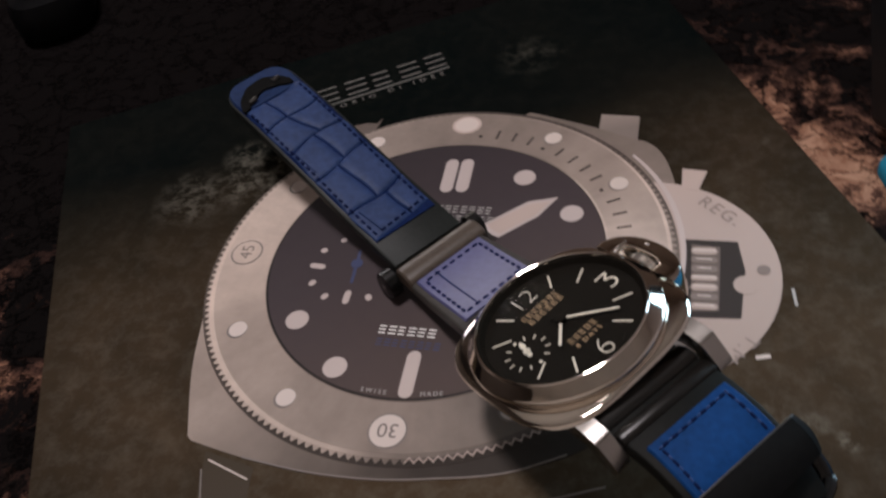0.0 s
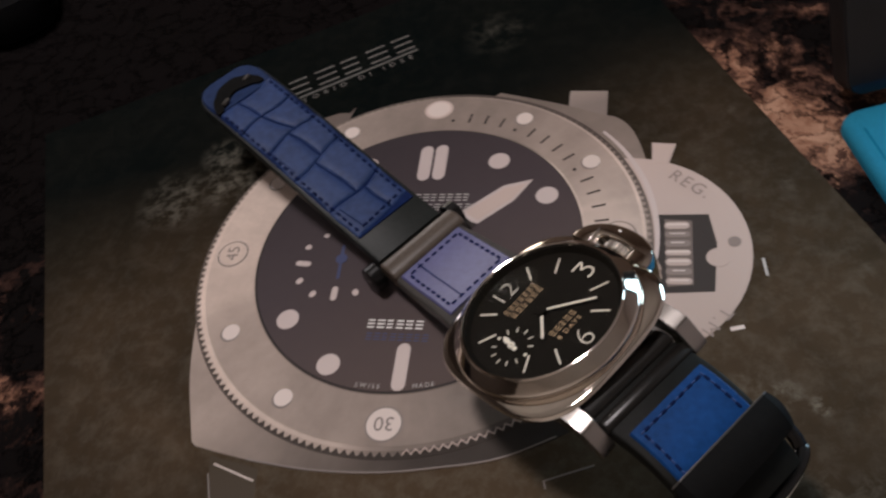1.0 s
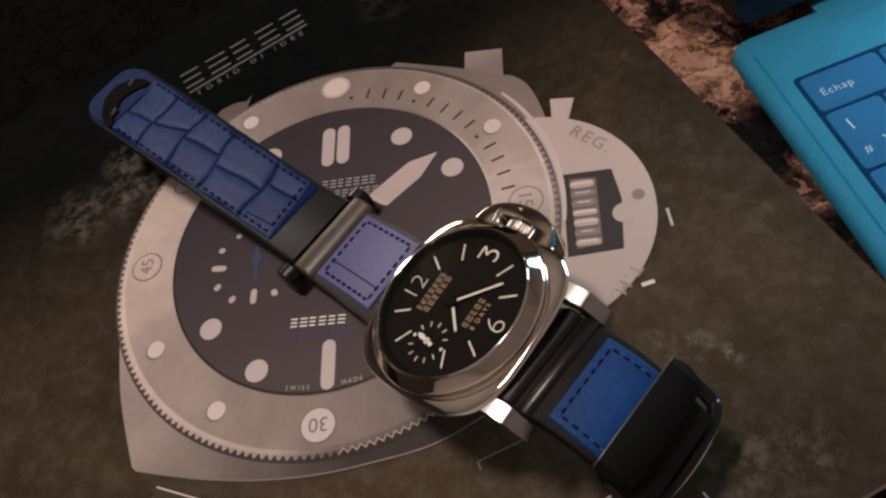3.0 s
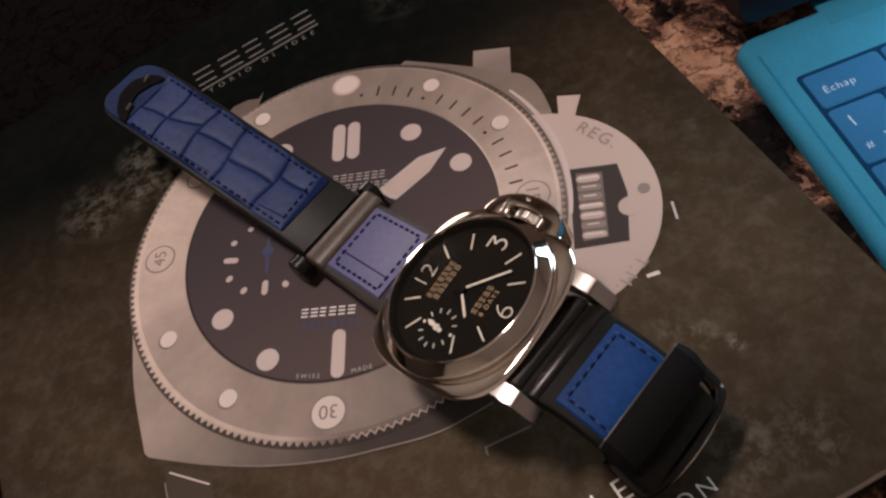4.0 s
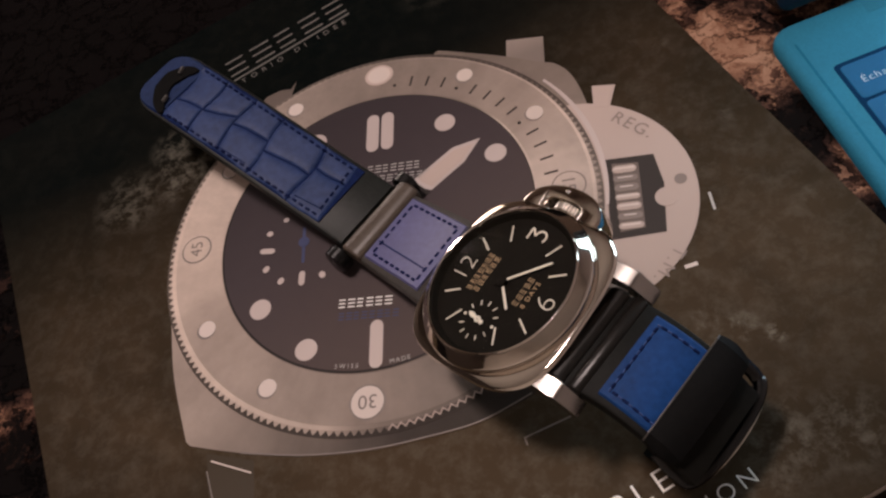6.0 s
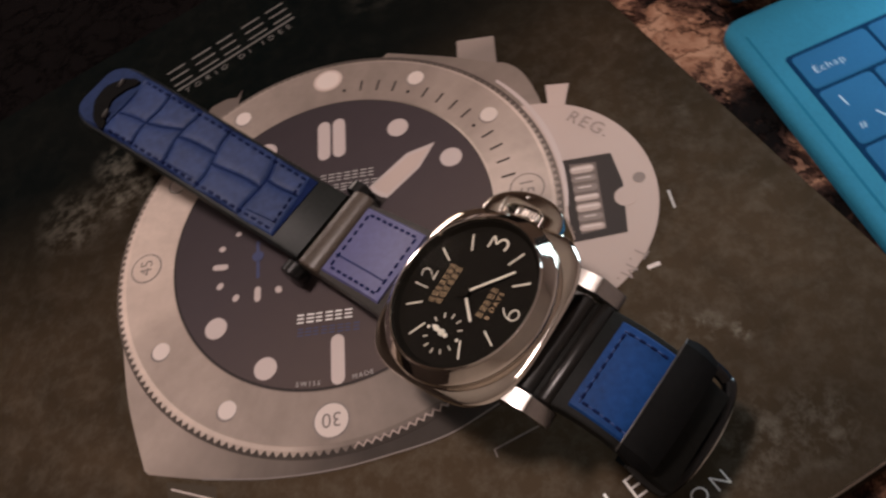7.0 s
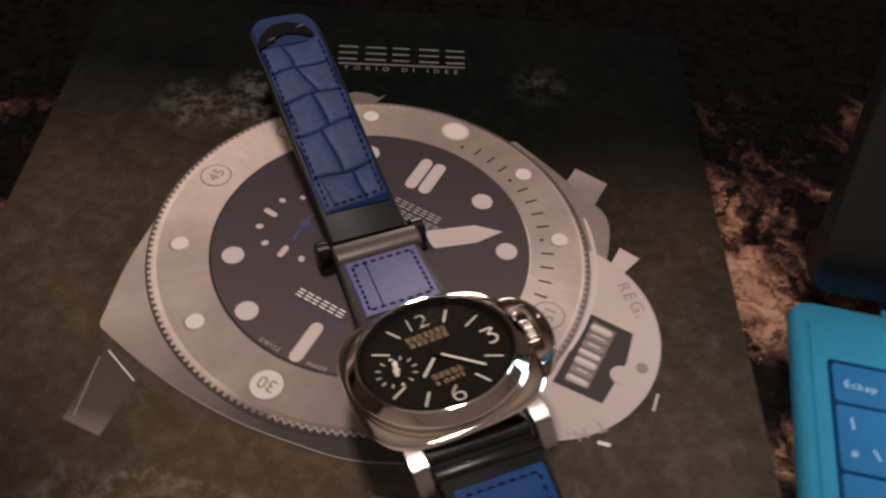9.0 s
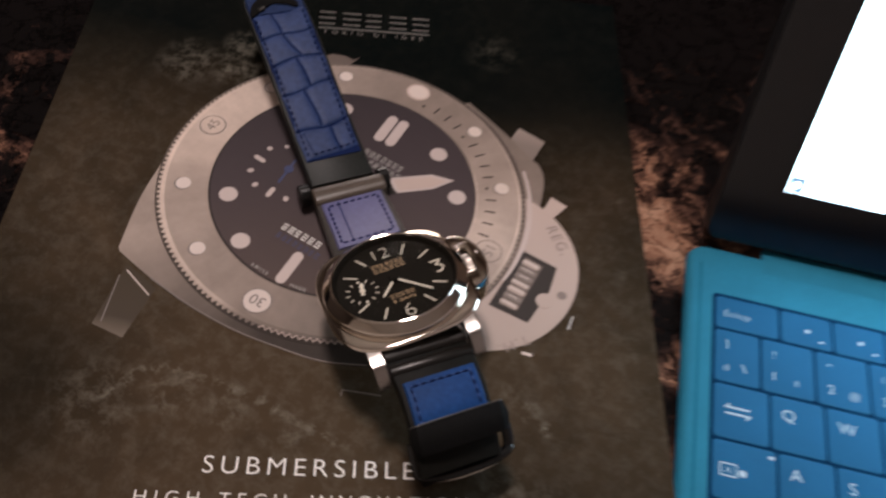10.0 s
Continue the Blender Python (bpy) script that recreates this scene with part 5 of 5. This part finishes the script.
# buckle: two arms and a bowed outer bar
bow = [(-4.09 - 0.23 * math.sin(math.pi * k / 16), 0.15 + 1.02 * math.cos(math.pi * k / 16), 1.18) for k in range(17)]
arms = [(-3.60, 1.16, 1.62), (-3.80, 1.19, 1.45), (-4.0, 1.19, 1.28)]
other = [(s, 0.31 - l, z) for s, l, z in reversed(arms)]
buckle = part("buckle_frame", tube(arms + bow + other, 0.12, 0.085), BLACK_METAL, watch, "black metal buckle frame")
# the bevel's highlight, laid on as a light strip along the bar
edge_line = [(s - 0.10 * math.sin(math.pi * k / 16) - 0.01, 0.15 + (l - 0.15) * 1.09, 1.17) for k, (s, l, z) in enumerate(bow)]
part("edge_glint", tube(edge_line, 0.023, 0.023), EDGE_GLINT, buckle, "light grey strip for the bevel's highlight")

# ---- the keyboard cover ----
KEY_TURN = 14.5
BOARD_TOP = -0.468
board = thing("keyboard", "turquoise felt-covered tablet keyboard with flush blue keys, lying on the table", "keyboard", Matrix.Translation((10.13 * U, 2.23 * U, 0)) @ pose(0, 0, 0, 0, 0, KEY_TURN))
TOP = COVER + BOARD_TOP * U


def rounded(x0, x1, y0, y1, r, n=6):
    out = []
    for cx, cy, start in ((x1 - r, y1 - r, 0), (x0 + r, y1 - r, 90), (x0 + r, y0 + r, 180), (x1 - r, y0 + r, 270)):
        for i in range(n + 1):
            a = radians(start + 90 * i / n)
            out.append((cx + r * math.cos(a), cy + r * math.sin(a)))
    return out


def pad(outline, low, top, soft):
    """A flat pad with a softened upper rim; outline in plan units, heights in metres."""
    cx = sum(x for x, _ in outline) / len(outline)
    cy = sum(y for _, y in outline) / len(outline)
    rings = []
    for inset, z in ((0, low), (0, top - soft), (0.08 * soft, top - 0.6 * soft), (0.3 * soft, top - 0.3 * soft), (0.6 * soft, top - 0.08 * soft), (soft, top)):
        rings.append([(x * U - math.copysign(min(inset, abs(x - cx) * U), x - cx), y * U - math.copysign(min(inset, abs(y - cy) * U), y - cy), z) for x, y in outline])
    return loft(rings)


part("base", pad(rounded(-0.76, 21.4, -9.6, 1.66, 0.5), 0.0002, TOP, 0.0024), KEYBOARD_FELT, board, "turquoise felt deck")
# the crease has no dent: its shade is a strip of darker felt
part("crease", pad(rounded(-0.43, -0.37, -9.2, 1.0, 0.03, 2), 0.002, TOP + 0.00004, 0.00003), CREASE_SHADE, board, "darker strip for the shade of a faint crease")
part("key_well", pad(rounded(-0.06, 20.5, -9.0, 0.06, 0.12), 0.002, TOP + 0.00005, 0.00003), GROOVE, board, "dark grooves between the keys")
GAP = 0.036
ROWS_OF_KEYS = ((0.0, -1.06, 1.74, 1.42, 13), (-1.06, -2.68, 1.22, 1.41, 14), (-2.68, -4.24, 1.44, 1.39, 14), (-4.24, -5.80, 1.60, 1.41, 13), (-5.80, -7.36, 2.1, 1.41, 13), (-7.36, -8.9, 1.8, 2.0, 9))
keys = {}
for r, (y1, y0, first, pitch, count) in enumerate(ROWS_OF_KEYS):
    x = 0.0
    for k in range(count):
        wide = first if k == 0 else pitch
        if x + wide > 20.3:
            break
        keys[r, k] = part("key", pad(rounded(x + GAP, x + wide - GAP, y0 + GAP, y1 - GAP, 0.1, 3), TOP - 0.0004, TOP + 0.00022, 0.00025), KEY_FELT, board)
        keys[r, k]["left"] = x
        x += wide


def legend(r, k, text, dx, dy, height, width=None):
    y1 = ROWS_OF_KEYS[r][0]
    me = lettering(text, height * U, width * U if width else None, 0.00002, 1.0, -0.00004)
    part("legend", me, LEGEND, keys[r, k], "pale printed legend", Matrix.Translation(((keys[r, k]["left"] + dx) * U, (y1 + dy) * U, TOP + 0.00026)))


def mark(r, k, outline):
    y1 = ROWS_OF_KEYS[r][0]
    part("legend", prism([((keys[r, k]["left"] + x) * U, (y1 + y) * U) for x, y in outline], TOP + 0.0002, TOP + 0.00028), LEGEND, keys[r, k])


legend(0, 0, "\u00c9chap", 0.28, -0.64, 0.19, 0.66)
for k in (1, 2):
    mark(0, k, disc(0.74, -0.54, 0.06, 16))
    mark(0, k, strip(1.10, -0.80, 0.10, 0.05, 0))
mark(1, 0, strip(0.35, -0.46, 0.28, 0.026, 95))
legend(1, 0, "#", 0.26, -1.24, 0.19)
mark(1, 0, strip(0.78, -1.10, 0.26, 0.026, 115))
for k, low in ((1, "1"), (2, "2"), (3, "3")):
    legend(1, k, low, 0.32, -1.22, 0.26)
    legend(1, k, ("!", "\"", "/")[k - 1], 0.34, -0.56, 0.22)
    legend(1, k, ("\u00b1", "@", "\u00a3")[k - 1], 0.86, -1.24, 0.20)
mark(2, 0, strip(0.63, -0.66, 0.60, 0.05, 0))
mark(2, 0, strip(0.63, -0.83, 0.60, 0.05, 0))
mark(2, 0, strip(0.37, -0.62, 0.16, 0.04, 45))
mark(2, 0, strip(0.89, -0.87, 0.16, 0.04, 45))
for r, k, c in ((2, 1, "Q"), (2, 2, "W"), (2, 3, "E"), (3, 1, "A"), (3, 2, "S"), (3, 3, "D")):
    legend(r, k, c, 0.30, -0.67, 0.32)
legend(3, 0, "A", 0.34, -0.86, 0.17)
for dx, dy, l, t in ((0.42, -0.62, 0.38, 0), (0.42, -0.93, 0.38, 0), (0.23, -0.775, 0.31, 90), (0.61, -0.775, 0.31, 90)):
    mark(3, 0, strip(dx, dy, l, 0.035, t))
mark(3, 0, disc(0.76, -0.80, 0.09, 12))
mark(3, 0, strip(1.45, -0.22, 0.13, 0.08, 0))

# ---- the tablet, propped open at the keyboard's far edge ----
LEAN_BACK = 22.0
tablet = thing("tablet", "black tablet with a lit white screen, propped open behind the keyboard", "tablet", board.matrix_basis @ Matrix.Translation((-0.42 * U, 1.80 * U, TOP + 0.0022)) @ pose(0, 0, 0, 90 - LEAN_BACK, 0, 0))
WIDE, HIGH = 21.5, 13.6
part("body", pad(rounded(0, WIDE, 0, HIGH, 0.35), -0.0090, 0.0, 0.0008), TABLET_METAL, tablet, "dark metal body")
glass = part("front_glass", pad(rounded(0.03, WIDE - 0.03, 0.03, HIGH - 0.03, 0.33), -0.0005, 0.0004, 0.0002), TABLET_BLACK, tablet, "glossy black glass front")
screen = part("display", prism([(x * U, y * U) for x, y in ((1.60, 1.86), (WIDE - 1.6, 1.86), (WIDE - 1.6, HIGH - 1.8), (1.60, HIGH - 1.8))], 0.0003, 0.0005), SCREEN, tablet, "lit white display")
part("display_icon", prism([(x * U, y * U) for x, y in ((1.62, 1.88), (2.02, 1.88), (2.02, 2.32), (1.62, 2.32))], 0.0005, 0.0006), ICON, screen, "blue corner icon")
part("icon_dot", prism([(x * U, y * U) for x, y in disc(1.80, 2.08, 0.10, 16)], 0.00055, 0.0007), SCREEN, screen, "white dot of the icon")
part("hinge", block(19.0 * U, 0.9 * U, 0.0012, 0.0004), KEYBOARD_FELT, board, "felt hinge strip", Matrix.Translation((10.8 * U, 1.50 * U, TOP - 0.00052)))

# ---- a small dark device at the table's far side ----
device = thing("pocket_device", "small glossy black device with an oval grey button, on the table", "device", Matrix.Translation((-16.3 * U, 12.2 * U, 0)) @ pose(0, 0, 0, 0, 0, 30))
part("body", loft([cushion(h * U, 1.5 * h * U, 2.8, z) for h, z in ((1.2, 0.0), (1.4, 0.003), (1.4, 0.012), (1.25, 0.017), (0.9, 0.019))]), GADGET_BLACK, device)
part("button", loft([cushion(0.32 * U, 0.42 * U, 2, 0.0185), cushion(0.30 * U, 0.40 * U, 2, 0.0200)]), GADGET_GREY, device, "oval grey button")
part("ring", loft([cushion(1.05 * U, 1.55 * U, 2.6, 0.0176), cushion(0.98 * U, 1.45 * U, 2.6, 0.0190)]), GADGET_BLACK, device)
